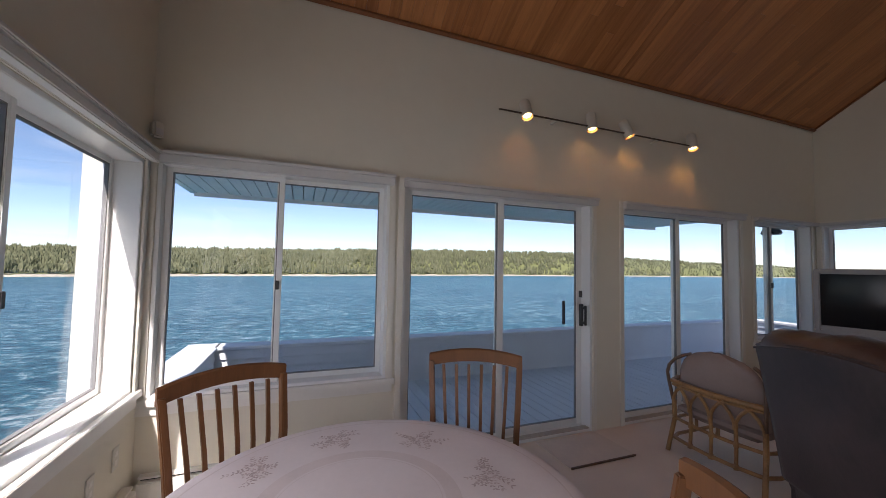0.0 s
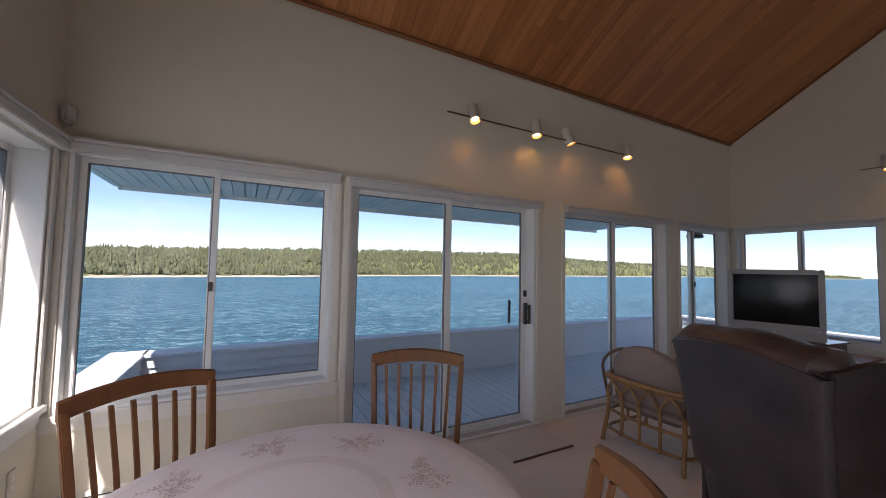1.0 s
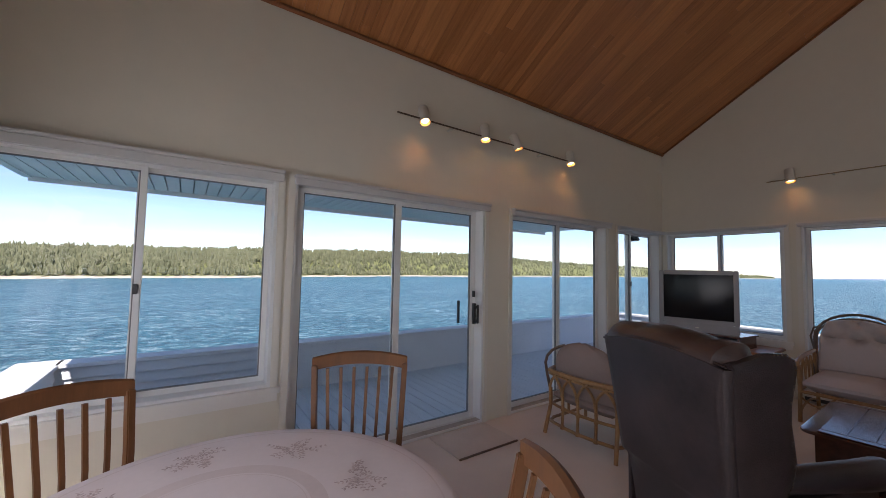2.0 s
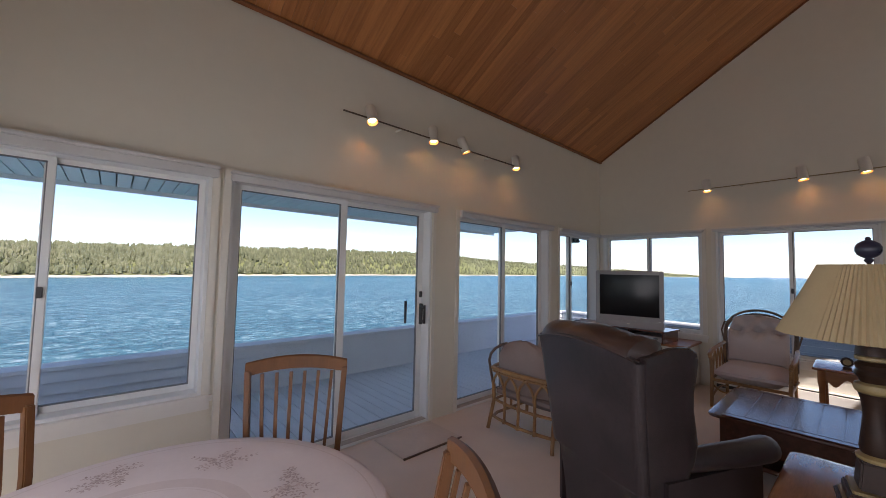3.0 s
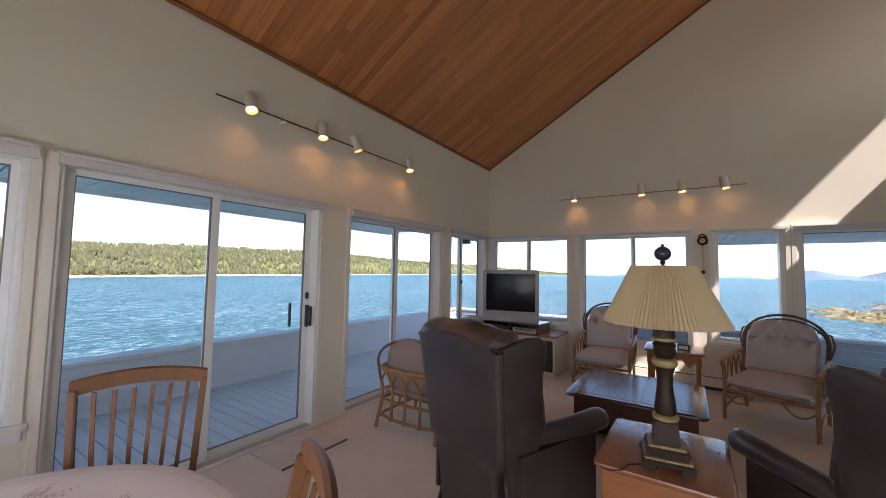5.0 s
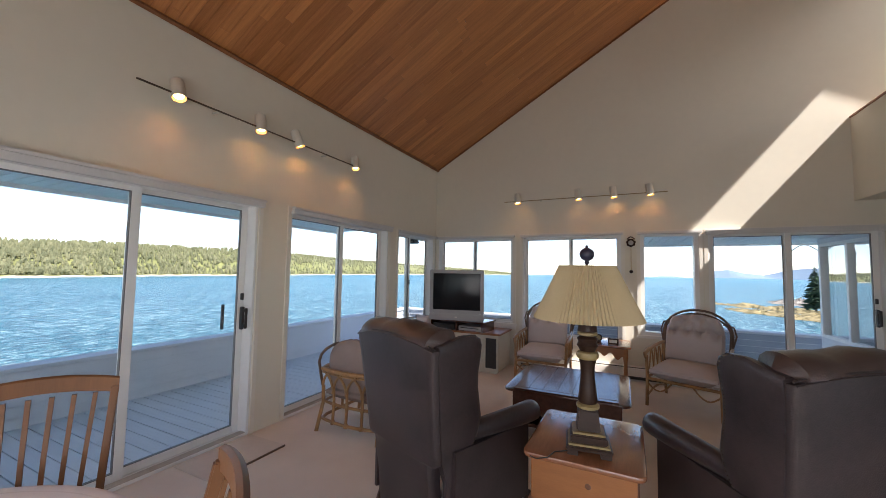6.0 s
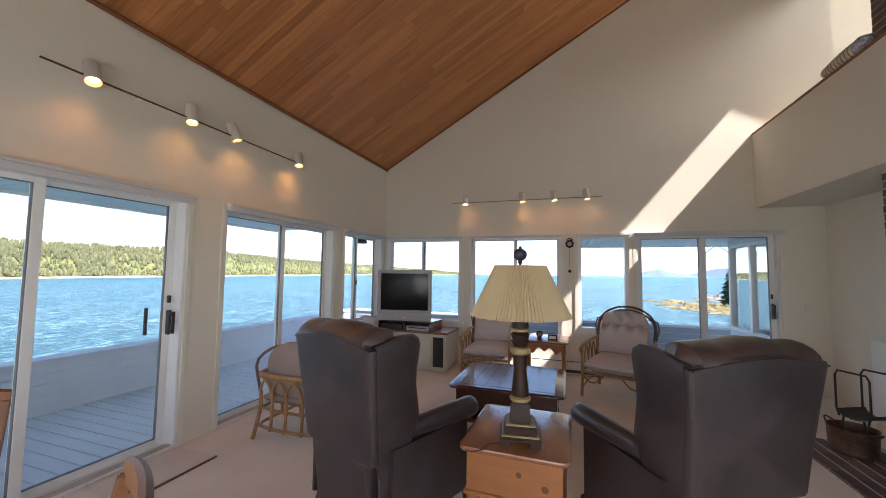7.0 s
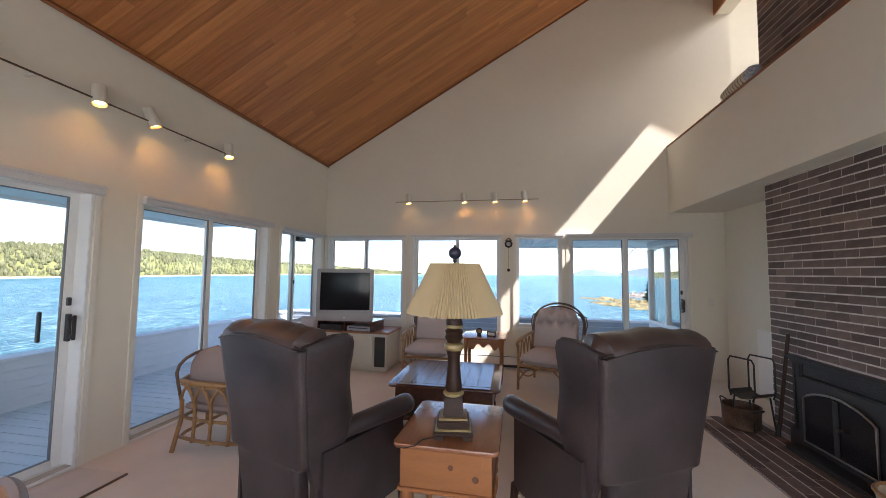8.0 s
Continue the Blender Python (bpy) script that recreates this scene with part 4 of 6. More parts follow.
mat_ob = thing("doormat", pose(2.21, 2.50, 0), "flat beige doormat inside the sliding door", "mat")
part("mat_body", box(B(), -0.31, 0.31, -0.21, 0.21, 0.0, 0.012), MAT_PILE, mat_ob, bevel=0.003)
part("edge_strip", box(B(), -0.31, 0.31, -0.224, -0.211, 0.0, 0.014), RATTAN_DARK, mat_ob, bevel=0.002)


# ---------------------------------------------------------------- wing chairs
def wing_chair(m, label):
    """Front is +y. Leather recliner with wings, rolled arms and a soft head roll."""
    ob = thing("wing_chair", m, label, "armchair", "pair of wing chairs")
    hw = 0.345
    lean = Matrix.Translation((0, -0.42, 0.30)) @ Matrix.Rotation(radians(7), 4, "X")
    top = 0.80

    def wide(z):
        """Half width of the back: it flares to its head in a soft curve."""
        return hw * (0.90 + 0.02 * max(0.0, z) / top + 0.13 * (max(0.0, z) / top) ** 2.0)

    def flare(v):
        v = Vector(v)
        v.x *= wide(v.z) / hw
        return lean @ v

    def bow(u, z):
        return -0.024 * (1 - u * u) * min(1.0, z / 0.5)
    # back panel with turned-in corners, running down into the skirt
    prof = [(-1.0, 0.075), (-1.0, 0.032), (-0.985, 0.014), (-0.95, 0.003)] + [(u, 0.0) for u in (-0.85, -0.6, -0.3, 0.0, 0.3, 0.6, 0.85)] + [(0.95, 0.003), (0.985, 0.014), (1.0, 0.032), (1.0, 0.075)]
    b = B()
    rows_ = []
    for z, nar in [(-0.21 + 0.072 * j, 0.80 + 0.012 * math.cos(j * 1.1)) for j in range(6)] + [(0.205, 0.80), (0.208, 0.97), (0.222, 1.0)] + [(0.222 + (top - 0.222) * j / 12, 1.0) for j in range(1, 13)]:
        rows_.append([b.verts.new(flare((u * hw * nar, y + bow(u, max(0.0, z)), z + (0.040 * (1 - u * u) - 0.010 * u * u) * max(0.0, z / top) ** 4))) for u, y in prof])
    fr = [[b.verts.new(flare((u * hw * k, 0.10, z + 0.03 * (1 - u * u) * k4))) for u, _ in prof] for z, k, k4 in ((-0.21, 0.78, 0.0), (top - 0.015, 0.97, 1.0))]
    m_ = len(prof) - 1
    for p, q in zip(rows_, rows_[1:]):
        for k in range(m_):
            b.faces.new((p[k + 1], p[k], q[k], q[k + 1]))
    for k in range(m_):
        b.faces.new((rows_[-1][k + 1], rows_[-1][k], fr[1][k], fr[1][k + 1]))
        b.faces.new((fr[0][k + 1], fr[0][k], rows_[0][k], rows_[0][k + 1]))
    bmesh.ops.recalc_face_normals(b, faces=b.faces[:])
    back = part("backrest", b, LEATHER, ob, smooth=True)
    for off, lift_ in ((0.002, 0.002), (0.016, 0.012)):
        part("piping", tube(B(), [flare((u * hw * 0.975, bow(u, top) + off, top + lift_ + 0.040 * (1 - u * u) - 0.010 * u * u)) for u in [k / 10 - 1 for k in range(21)]], 0.0055, 6), LEATHER, back, smooth=True)
    # head roll
    b = B()
    ring0 = []
    for i in range(15):
        u = i / 14 * 2 - 1
        e = max(0.0, 1 - abs(u) ** 10) ** 0.4
        ring = []
        for k in range(14):
            a = 2 * math.pi * k / 14
            y = 0.100 + 0.115 * e * math.cos(a)
            z = 0.805 + 0.064 * e * math.sin(a) * (1 + 0.12 * math.sin(u * 7 + 1)) + 0.024 * (1 - u * u) + 0.004 * math.sin(u * 15 + a * 2)
            ring.append(b.verts.new(flare((u * (hw - 0.008), y, z))))
        ring0.append(ring)
    for p, q in zip(ring0, ring0[1:]):
        for k in range(14):
            b.faces.new((p[k], p[(k + 1) % 14], q[(k + 1) % 14], q[k]))
    b.faces.new(ring0[0][::-1])
    b.faces.new(ring0[-1])
    bmesh.ops.recalc_face_normals(b, faces=b.faces[:])
    part("head_cushion", b, LEATHER_TOP, ob, "rubbed lighter brown head roll", smooth=True)
    part("inner_back", cushion(B(), -hw + 0.05, hw - 0.05, 0.0, 0.58, -0.05, 0.07, lean @ Matrix.Translation((0, 0.17, 0.12)) @ Matrix.Rotation(radians(90), 4, "X"), puff=0.5), LEATHER, ob, smooth=True)
    # wings: side panels that follow the back's flare, cut away in a slow curve to the arm
    depth_at = ((0.085, 0.085), (0.10, 0.10), (0.15, 0.16), (0.22, 0.23), (0.30, 0.285), (0.38, 0.305), (0.46, 0.298), (0.54, 0.288), (0.62, 0.290), (0.70, 0.305), (0.76, 0.312), (0.80, 0.30), (0.825, 0.265), (0.835, 0.20))
    for s in (-1, 1):
        b = B()
        rows_ = []
        for z, dp in depth_at:
            zt = max(0.0, (z - 0.80) / 0.035)
            ring = []
            yr = 0.034 + max(0.0, 0.22 - z) * 0.25
            for y, t_ in ((yr, 0.0), (yr + (dp - yr) * 0.35, -0.004), (yr + (dp - yr) * 0.7, -0.002), (dp - 0.016, 0.0), (dp - 0.004, 0.008), (dp, 0.022), (dp - 0.006, 0.040), (dp - 0.02, 0.050), (yr + 0.004, 0.052)):
                x = s * (hw + 0.004 + 0.030 * (y / 0.26) - t_ - 0.012 * zt * (1 if t_ < 0.02 else -1))
                ring.append(b.verts.new(flare((x, y, z - 0.030 * zt * (1 - min(1.0, y / 0.2))))))
            rows_.append(ring)
        for p, q in zip(rows_, rows_[1:]):
            for k in range(len(p) - 1):
                b.faces.new((p[k], p[k + 1], q[k + 1], q[k]))
            b.faces.new((p[-1], p[0], q[0], q[-1]))
        b.faces.new(rows_[0])
        b.faces.new(rows_[-1])
        bmesh.ops.recalc_face_normals(b, faces=b.faces[:])
        wing_p = part("wing", b, LEATHER, ob, smooth=True)
        st = B()
        line = [Vector((max(0.04, dp - 0.022), z)) for z, dp in depth_at]
        for p, q in zip(line, line[1:]):
            cnt = max(1, int((q - p).length / 0.016))
            for c in range(cnt):
                v = p.lerp(q, c / cnt)
                bmesh.ops.create_icosphere(st, subdivisions=1, radius=0.0040, matrix=Matrix.Translation(flare((s * (hw + 0.004 + 0.030 * (v.x / 0.26) + 0.002), v.x, v.y))))
        part("nailheads", st, STUDS, wing_p, "row of small brass studs")
        # rolled arm
        b = B()
        pr = []
        for i, (y, r, z) in enumerate(((-0.24, 0.050, 0.625), (-0.05, 0.055, 0.632), (0.15, 0.060, 0.640), (0.265, 0.063, 0.640), (0.305, 0.058, 0.637), (0.32, 0.044, 0.635))):
            pr.append([b.verts.new((s * (hw * 0.86 + 0.06 * min(1.0, (y + 0.24) / 0.4)) + r * math.cos(2 * math.pi * k / 14) * 0.95, y, z + r * math.sin(2 * math.pi * k / 14))) for k in range(14)])
        for p, q in zip(pr, pr[1:]):
            for k in range(14):
                b.faces.new((p[k], p[(k + 1) % 14], q[(k + 1) % 14], q[k]))
        b.faces.new(pr[0])
        b.faces.new(pr[-1])
        bmesh.ops.recalc_face_normals(b, faces=b.faces[:])
        part("arm", b, LEATHER, ob, smooth=True)
        part("side_panel", box(B(), s * hw * 0.90 - 0.045, s * hw * 0.90 + 0.045, -0.385, 0.295, 0.12, 0.61), LEATHER, ob, smooth=True, bevel=0.034, seg=4)
        part("front_leg", tube(B(), [(s * (hw - 0.01), 0.28, 0.15), (s * (hw - 0.005), 0.295, 0.02), (s * (hw - 0.005), 0.30, 0.0)], [0.028, 0.022, 0.03], 8), WALNUT, ob, smooth=True)
        part("back_leg", tube(B(), [(s * (hw - 0.085), -0.36, 0.14), (s * (hw - 0.075), -0.42, 0.0)], [0.028, 0.019], 8), WALNUT, ob, smooth=True)
    part("seat_cushion", cushion(B(), -hw + 0.045, hw - 0.045, -0.26, 0.33, 0.34, 0.50, puff=0.4), LEATHER, ob, smooth=True)
    part("front_panel", box(B(), -hw + 0.036, hw - 0.036, 0.22, 0.30, 0.13, 0.36), LEATHER, ob, bevel=0.014)
    return ob


wing_chair(pose(2.42, 0.685, 0, 0, 0, -112), "dark brown leather wing chair beside the lamp table")
wing_chair(pose(2.605, -0.865, 0, 0, 0, -60), "dark brown leather wing chair near the fireplace")


# ---------------------------------------------------------------- rattan seats
def rattan_lounge(m, width, label, name="rattan_armchair", tufts=3):
    """Front is +y. Hooped back, looped arms, tufted loose cushions."""
    ob = thing(name, m, label, "armchair", "rattan seats")
    w = width / 2
    for s in (-1, 1):
        part("front_leg", tube(B(), [(s * w, 0.30, 0.0), (s * (w - 0.005), 0.29, 0.32), (s * (w + 0.005), 0.28, 0.56)], 0.018, 8), RATTAN, ob, smooth=True)
        part("back_leg", tube(B(), [(s * (w - 0.02), -0.36, 0.0), (s * (w - 0.02), -0.30, 0.32), (s * w, -0.34, 0.62)], 0.017, 8), RATTAN, ob, smooth=True)
        part("arm", tube(B(), [(s * w, -0.36, 0.64), (s * (w + 0.015), -0.1, 0.625), (s * (w + 0.02), 0.18, 0.60), (s * (w + 0.012), 0.30, 0.575), (s * w, 0.33, 0.54)], [0.018, 0.02, 0.022, 0.022, 0.016], 8), RATTAN, ob, smooth=True)
        for k in range(3):
            y = -0.18 + 0.15 * k
            part("arm_loop", tube(B(), [(s * w, y - 0.08, 0.34)] + arc((s * w, y - 0.075, 0.40), (s * w, y + 0.075, 0.40), (0, 0, 0.2), 10) + [(s * w, y + 0.08, 0.34)], 0.009, 6), RATTAN, ob, smooth=True)
        part("brace", tube(B(), arc((s * w, 0.29, 0.26), (s * (w - 0.26), 0.29, 0.05 + 0.25), (0, 0, -0.1), 8), 0.009, 6), RATTAN, ob, smooth=True)
    part("seat_rail", tube(B(), [(-w, 0.29, 0.30), (w, 0.29, 0.30)], 0.017, 8), RATTAN, ob, smooth=True)
    part("seat_rail", tube(B(), [(-w, -0.30, 0.30), (w, -0.30, 0.30)], 0.017, 8), RATTAN, ob, smooth=True)
    for s in (-1, 1):
        part("side_rail", tube(B(), [(s * w, -0.30, 0.31), (s * w, 0.29, 0.31)], 0.015, 8), RATTAN, ob, smooth=True)
        part("lower_rail", tube(B(), arc((s * w, 0.29, 0.10), (s * (w - 0.02), -0.34, 0.10), (0, 0, 0.06), 8), 0.011, 6), RATTAN, ob, smooth=True)
    lean = Matrix.Translation((0, -0.30, 0.40)) @ Matrix.Rotation(radians(14), 4, "X")
    for off, r in ((0.0, 0.014), (0.045, 0.011)):
        pts = [(-w + off * 0.7, 0, 0.0)] + [(-w * math.cos(a) * (1 - off), 0, 0.40 + (0.275 - off) * math.sin(a)) for a in [math.pi * k / 14 for k in range(15)]] + [(w - off * 0.7, 0, 0.0)]
        part("back_hoop", tube(B(), [lean @ Vector(p) for p in pts], r, 8), RATTAN_DARK, ob, smooth=True)
    for s in (-1, 1):
        part("side_loop", tube(B(), [lean @ Vector(p) for p in ((s * (w + 0.0), 0, 0.25), (s * (w + 0.035), 0, 0.40), (s * (w + 0.01), 0, 0.50), (s * (w - 0.09), 0, 0.52))], 0.010, 6), RATTAN_DARK, ob, smooth=True)

    def dent(u, v):
        d = 0.0
        for k in range(tufts):
            cu = (k + 0.5) / tufts
            for cv in (0.62,):
                d += 0.075 * math.exp(-((u - cu) ** 2 * (tufts * 4.5) ** 2 + (v - cv) ** 2 * 12 ** 2))
                d += 0.040 * math.exp(-(((u - cu) * tufts - (v - cv) * 3.0) * 3) ** 2) * (1 if 0 < v - cv < 0.35 else 0)
                d += 0.040 * math.exp(-(((u - cu) * tufts + (v - cv) * 3.0) * 3) ** 2) * (1 if 0 < v - cv < 0.35 else 0)
        return d
    b = cushion(B(), -w + 0.055, w - 0.055, 0.0, 0.57, 0.0, 0.16, None, puff=0.55, n=26, dent=dent)
    for v in b.verts:
        # round the head of the cushion
        f = max(0.0, (v.co.y - 0.34) / 0.24)
        v.co.x *= 1 - 0.22 * f * f
        v.co.y -= 0.10 * f * (abs(v.co.x) / w) ** 2
    bmesh.ops.transform(b, matrix=lean @ Matrix.Translation((0, 0.02, 0.03)) @ Matrix.Rotation(radians(90), 4, "X") @ Matrix.Scale(-1, 4, (0, 0, 1)), verts=b.verts[:])
    bmesh.ops.recalc_face_normals(b, faces=b.faces[:])
    part("back_cushion", b, LINEN, ob, "tufted pale mauve back cushion", smooth=True)
    part("seat_cushion", cushion(B(), -w + 0.03, w - 0.03, -0.26, 0.32, 0.30, 0.485, puff=0.5), LINEN, ob, "plump pale mauve seat cushion", smooth=True)
    return ob


rattan_lounge(pose(5.55, 0.73, 0, 0, 0, 90), 0.66, "rattan armchair with pale mauve cushions, by the gable window")
rattan_lounge(pose(5.29, -0.93, 0, 0, 0, 70), 0.70, "wide rattan armchair with tufted pale mauve cushions", tufts=4)


def rattan_tub(m, label):
    """Front is +y. Straight low back of pointed arches under a bent rail, with closed sides."""
    ob = thing("rattan_tub_chair", m, label, "armchair", "rattan seats")

    def bk(x, z, out=0.0):
        return Vector((x * (1 + out), -0.32 - out + 0.05 * (x / 0.32) ** 2, z))

    def sd(s, y, z, out=0.0):
        return Vector((s * (0.33 + out), y, z))
    for z, r, nm, out in ((0.555, 0.019, "top_rail", 0.03), (0.525, 0.010, "wrap_rail", 0.025), (0.255, 0.013, "middle_rail", 0.0), (0.105, 0.014, "lower_rail", 0.02)):
        pts = [sd(-1, 0.27, z - (0.02 if nm == "top_rail" else 0), out), sd(-1, 0.0, z, out), sd(-1, -0.20, z, out)]
        pts += [bk(x, z, out) for x in (-0.31, -0.24, -0.12, 0.0, 0.12, 0.24, 0.31)]
        pts += [sd(1, -0.20, z, out), sd(1, 0.0, z, out), sd(1, 0.27, z - (0.02 if nm == "top_rail" else 0), out)]
        part(nm, tube(B(), pts, r, 8), RATTAN, ob, smooth=True)
    for k, x in enumerate((-0.315, -0.1575, 0.0, 0.1575, 0.315)):
        leg = k in (0, 4)
        part("leg" if leg else "upright", tube(B(), [bk(x, 0.0 if leg else 0.105, 0.07 if leg else 0.02), bk(x, 0.255, 0.01), bk(x, 0.40, 0.015)], 0.017 if leg else 0.013, 8), RATTAN, ob, smooth=True)
        for s in (-1, 1):
            if abs(x + s * 0.079) < 0.32:
                part("arch", tube(B(), [bk(x, 0.37, 0.02), bk(x + s * 0.010, 0.42, 0.024), bk(x + s * 0.030, 0.465, 0.027), bk(x + s * 0.062, 0.505, 0.029), bk(x + s * 0.105, 0.532, 0.030)], 0.012, 8), RATTAN, ob, smooth=True)
    for s in (-1, 1):
        part("leg", tube(B(), [sd(s, 0.30, 0.0, 0.03), sd(s, 0.27, 0.25), sd(s, 0.27, 0.53, 0.025)], 0.017, 8), RATTAN, ob, smooth=True)
        part("upright", tube(B(), [sd(s, 0.02, 0.105, 0.02), sd(s, 0.02, 0.54, 0.025)], 0.013, 8), RATTAN, ob, smooth=True)
        part("back_post", tube(B(), [bk(s * 0.318, 0.40, 0.02), bk(s * 0.325, 0.54, 0.045), bk(s * 0.33, 0.62, 0.055), bk(s * 0.328, 0.68, 0.04), bk(s * 0.315, 0.73, 0.0), bk(s * 0.285, 0.765, -0.05), bk(s * 0.24, 0.785, -0.08)], 0.013, 8), RATTAN_DARK, ob, smooth=True)
    for x in (-0.1575, 0.0, 0.1575):
        for z, r in ((0.105, 0.019), (0.255, 0.018), (0.375, 0.017)):
            part("binding", tube(B(), [bk(x, z - 0.016, 0.02 if z != 0.255 else 0.01), bk(x, z + 0.016, 0.02 if z != 0.255 else 0.01)], r, 8), RATTAN, ob, smooth=True)
    part("seat_cushion", cushion(B(), -0.30, 0.30, -0.27, 0.31, 0.265, 0.42, puff=0.45), TUB_CLOTH, ob, smooth=True)
    # domed back cushion
    b = B()
    rows_ = []
    for j in range(13):
        v = j / 12
        half = 0.315 * max(0.02, 1 - v ** 4.5) ** 0.5
        row = []
        for k in range(20):
            a = 2 * math.pi * k / 20
            sx, sy = math.copysign(abs(math.cos(a)) ** 0.8, math.cos(a)), math.sin(a)
            thick = 0.085 * max(0.05, 1 - v ** 4) ** 0.5
            row.append(b.verts.new((half * sx, -0.185 + thick * sy - 0.07 * v, 0.38 + 0.46 * v + 0.006 * math.sin(a * 5 + v * 7))))
        rows_.append(row)
    for p, q in zip(rows_, rows_[1:]):
        for k in range(20):
            b.faces.new((p[k], p[(k + 1) % 20], q[(k + 1) % 20], q[k]))
    b.faces.new(rows_[0][::-1])
    b.faces.new(rows_[-1])
    part("back_cushion", b, TUB_CLOTH, ob, "rounded taupe back cushion", smooth=True)
    return ob


rattan_tub(pose(3.20, 1.935, 0, 0, 0, -90), "low rounded rattan tub chair with pale mauve cushions")


# ---------------------------------------------------------------- tables and lamp
def rounded(w, d, r, n=5, nip=0.0):
    pts = []
    for cx, cy, a0 in ((w / 2 - r, d / 2 - r, 0), (-w / 2 + r, d / 2 - r, 90), (-w / 2 + r, -d / 2 + r, 180), (w / 2 - r, -d / 2 + r, 270)):
        for k in range(n + 1):
            a = radians(a0 + 90 * k / n)
            pts.append((cx + r * math.cos(a), cy + r * math.sin(a)))
    return pts


def moulded_top(w, d, r, z0, z1, nose=0.010):
    """A table top with a rounded nosing all round."""
    b = B()
    rows_ = []
    for inset, z in ((nose, z0), (0.25 * nose, z0 + 0.25 * nose), (0.0, z0 + 0.9 * nose), (0.0, z1 - 0.9 * nose), (0.25 * nose, z1 - 0.3 * nose), (nose, z1)):
        rows_.append([b.verts.new((x * (1 - 2 * inset / w), y * (1 - 2 * inset / d), z)) for x, y in rounded(w, d, r, 8)])
    for p, q in zip(rows_, rows_[1:]):
        for k in range(len(p)):
            k2 = (k + 1) % len(p)
            b.faces.new((p[k], p[k2], q[k2], q[k]))
    b.faces.new(rows_[0][::-1])
    b.faces.new(rows_[-1])
    return b


def turned_leg(b, x, y, top, r=0.03):
    return lathe(b, [(r * 0.55, 0.0), (r * 0.8, 0.03), (r * 0.7, 0.06), (r * 1.15, 0.12), (r * 1.25, 0.17), (r * 0.8, 0.20), (r * 1.2, 0.22), (r * 1.0, 0.25), (r * 1.25, 0.28), (r * 1.1, top)], 14, (x, y))


et = thing("end_table", pose(2.42, -0.085, 0, 0, 0, -1), "honey pine end table with a drawer, between the wing chairs", "table")
part("tabletop", moulded_top(0.66, 0.545, 0.045, 0.572, 0.60), PINE_TOP, et, "polished reddish top", smooth=True)
part("apron", box(B(), -0.29, 0.29, -0.235, 0.235, 0.36, 0.572), PINE, et, bevel=0.003)
part("drawer_front", box(B(), -0.296, -0.291, -0.185, 0.185, 0.385, 0.56), PINE, et, bevel=0.002)
part("moulding", casing_ring(B(), -0.302, 0.302, -0.247, 0.247, 0.014, 0.352, 0.372, Matrix(((1, 0, 0, 0), (0, 0, 1, 0), (0, 1, 0, 0), (0, 0, 0, 1)))), PINE, et, bevel=0.003)
for y, z, r in ((-0.03, 0.49, 0.014), (-0.155, 0.445, 0.017)):
    b = lathe(B(), [(r, 0.0), (r * 0.8, 0.0006), (r * 0.4, 0.0008)], 14)
    bmesh.ops.transform(b, matrix=Matrix.Translation((-0.2962, y, z)) @ Matrix.Rotation(radians(-90), 4, "Y"), verts=b.verts[:])
    part("knot", b, KNOT, et)
for sx in (-1, 1):
    for sy in (-1, 1):
        part("leg", turned_leg(B(), sx * 0.26, sy * 0.205, 0.36, 0.03), PINE, et, smooth=True)

lamp = thing("table_lamp", pose(2.27, -0.10, 0.60, 0, 0, 8) @ Matrix.Diagonal((1, 1, 0.957, 1)), "turned dark wooden lamp with gold bands and a pleated shade", "lamp")
part("foot", box(B(), -0.105, 0.105, -0.105, 0.105, 0.025, 0.045), WALNUT, lamp, bevel=0.005)
for sx in (-1, 1):
    for sy in (-1, 1):
        part("bracket_foot", box(B(), min(sx * 0.1, sx * 0.05), max(sx * 0.1, sx * 0.05), min(sy * 0.1, sy * 0.05), max(sy * 0.1, sy * 0.05), 0.0, 0.025), WALNUT, lamp, bevel=0.003)
part("gold_step", box(B(), -0.095, 0.095, -0.095, 0.095, 0.045, 0.055), OLDGOLD, lamp, bevel=0.003)
part("plinth", box(B(), -0.085, 0.085, -0.085, 0.085, 0.055, 0.095), WALNUT, lamp, bevel=0.006)
part("gold_step", box(B(), -0.075, 0.075, -0.075, 0.075, 0.095, 0.106), OLDGOLD, lamp, bevel=0.003)
b = B()
for (w0, z0), (w1, z1) in (((0.056, 0.106), (0.046, 0.21)),):
    vs = [b.verts.new((sx * w, sy * w, z)) for w, z in ((w0, z0), (w1, z1)) for sx, sy in ((-1, -1), (1, -1), (1, 1), (-1, 1))]
    for f in ((3, 2, 1, 0), (4, 5, 6, 7), (0, 1, 5, 4), (1, 2, 6, 5), (2, 3, 7, 6), (3, 0, 4, 7)):
        b.faces.new([vs[k] for k in f])
part("block", b, WALNUT, lamp, bevel=0.006)
part("gold_ring", lathe(B(), [(0.045, 0.21), (0.054, 0.215), (0.056, 0.228), (0.044, 0.238)], 28), OLDGOLD, lamp, smooth=True)
part("column", lathe(B(), [(0.042, 0.238), (0.046, 0.26), (0.039, 0.32), (0.033, 0.38), (0.035, 0.43), (0.043, 0.462)], 28), WALNUT, lamp, smooth=True)
part("gold_ring", lathe(B(), [(0.040, 0.462), (0.051, 0.470), (0.055, 0.484), (0.051, 0.498), (0.040, 0.505)], 28), OLDGOLD, lamp, smooth=True)
part("collar", lathe(B(), [(0.036, 0.505), (0.042, 0.52), (0.052, 0.535), (0.044, 0.553), (0.051, 0.572), (0.036, 0.585)], 28), WALNUT, lamp, smooth=True)
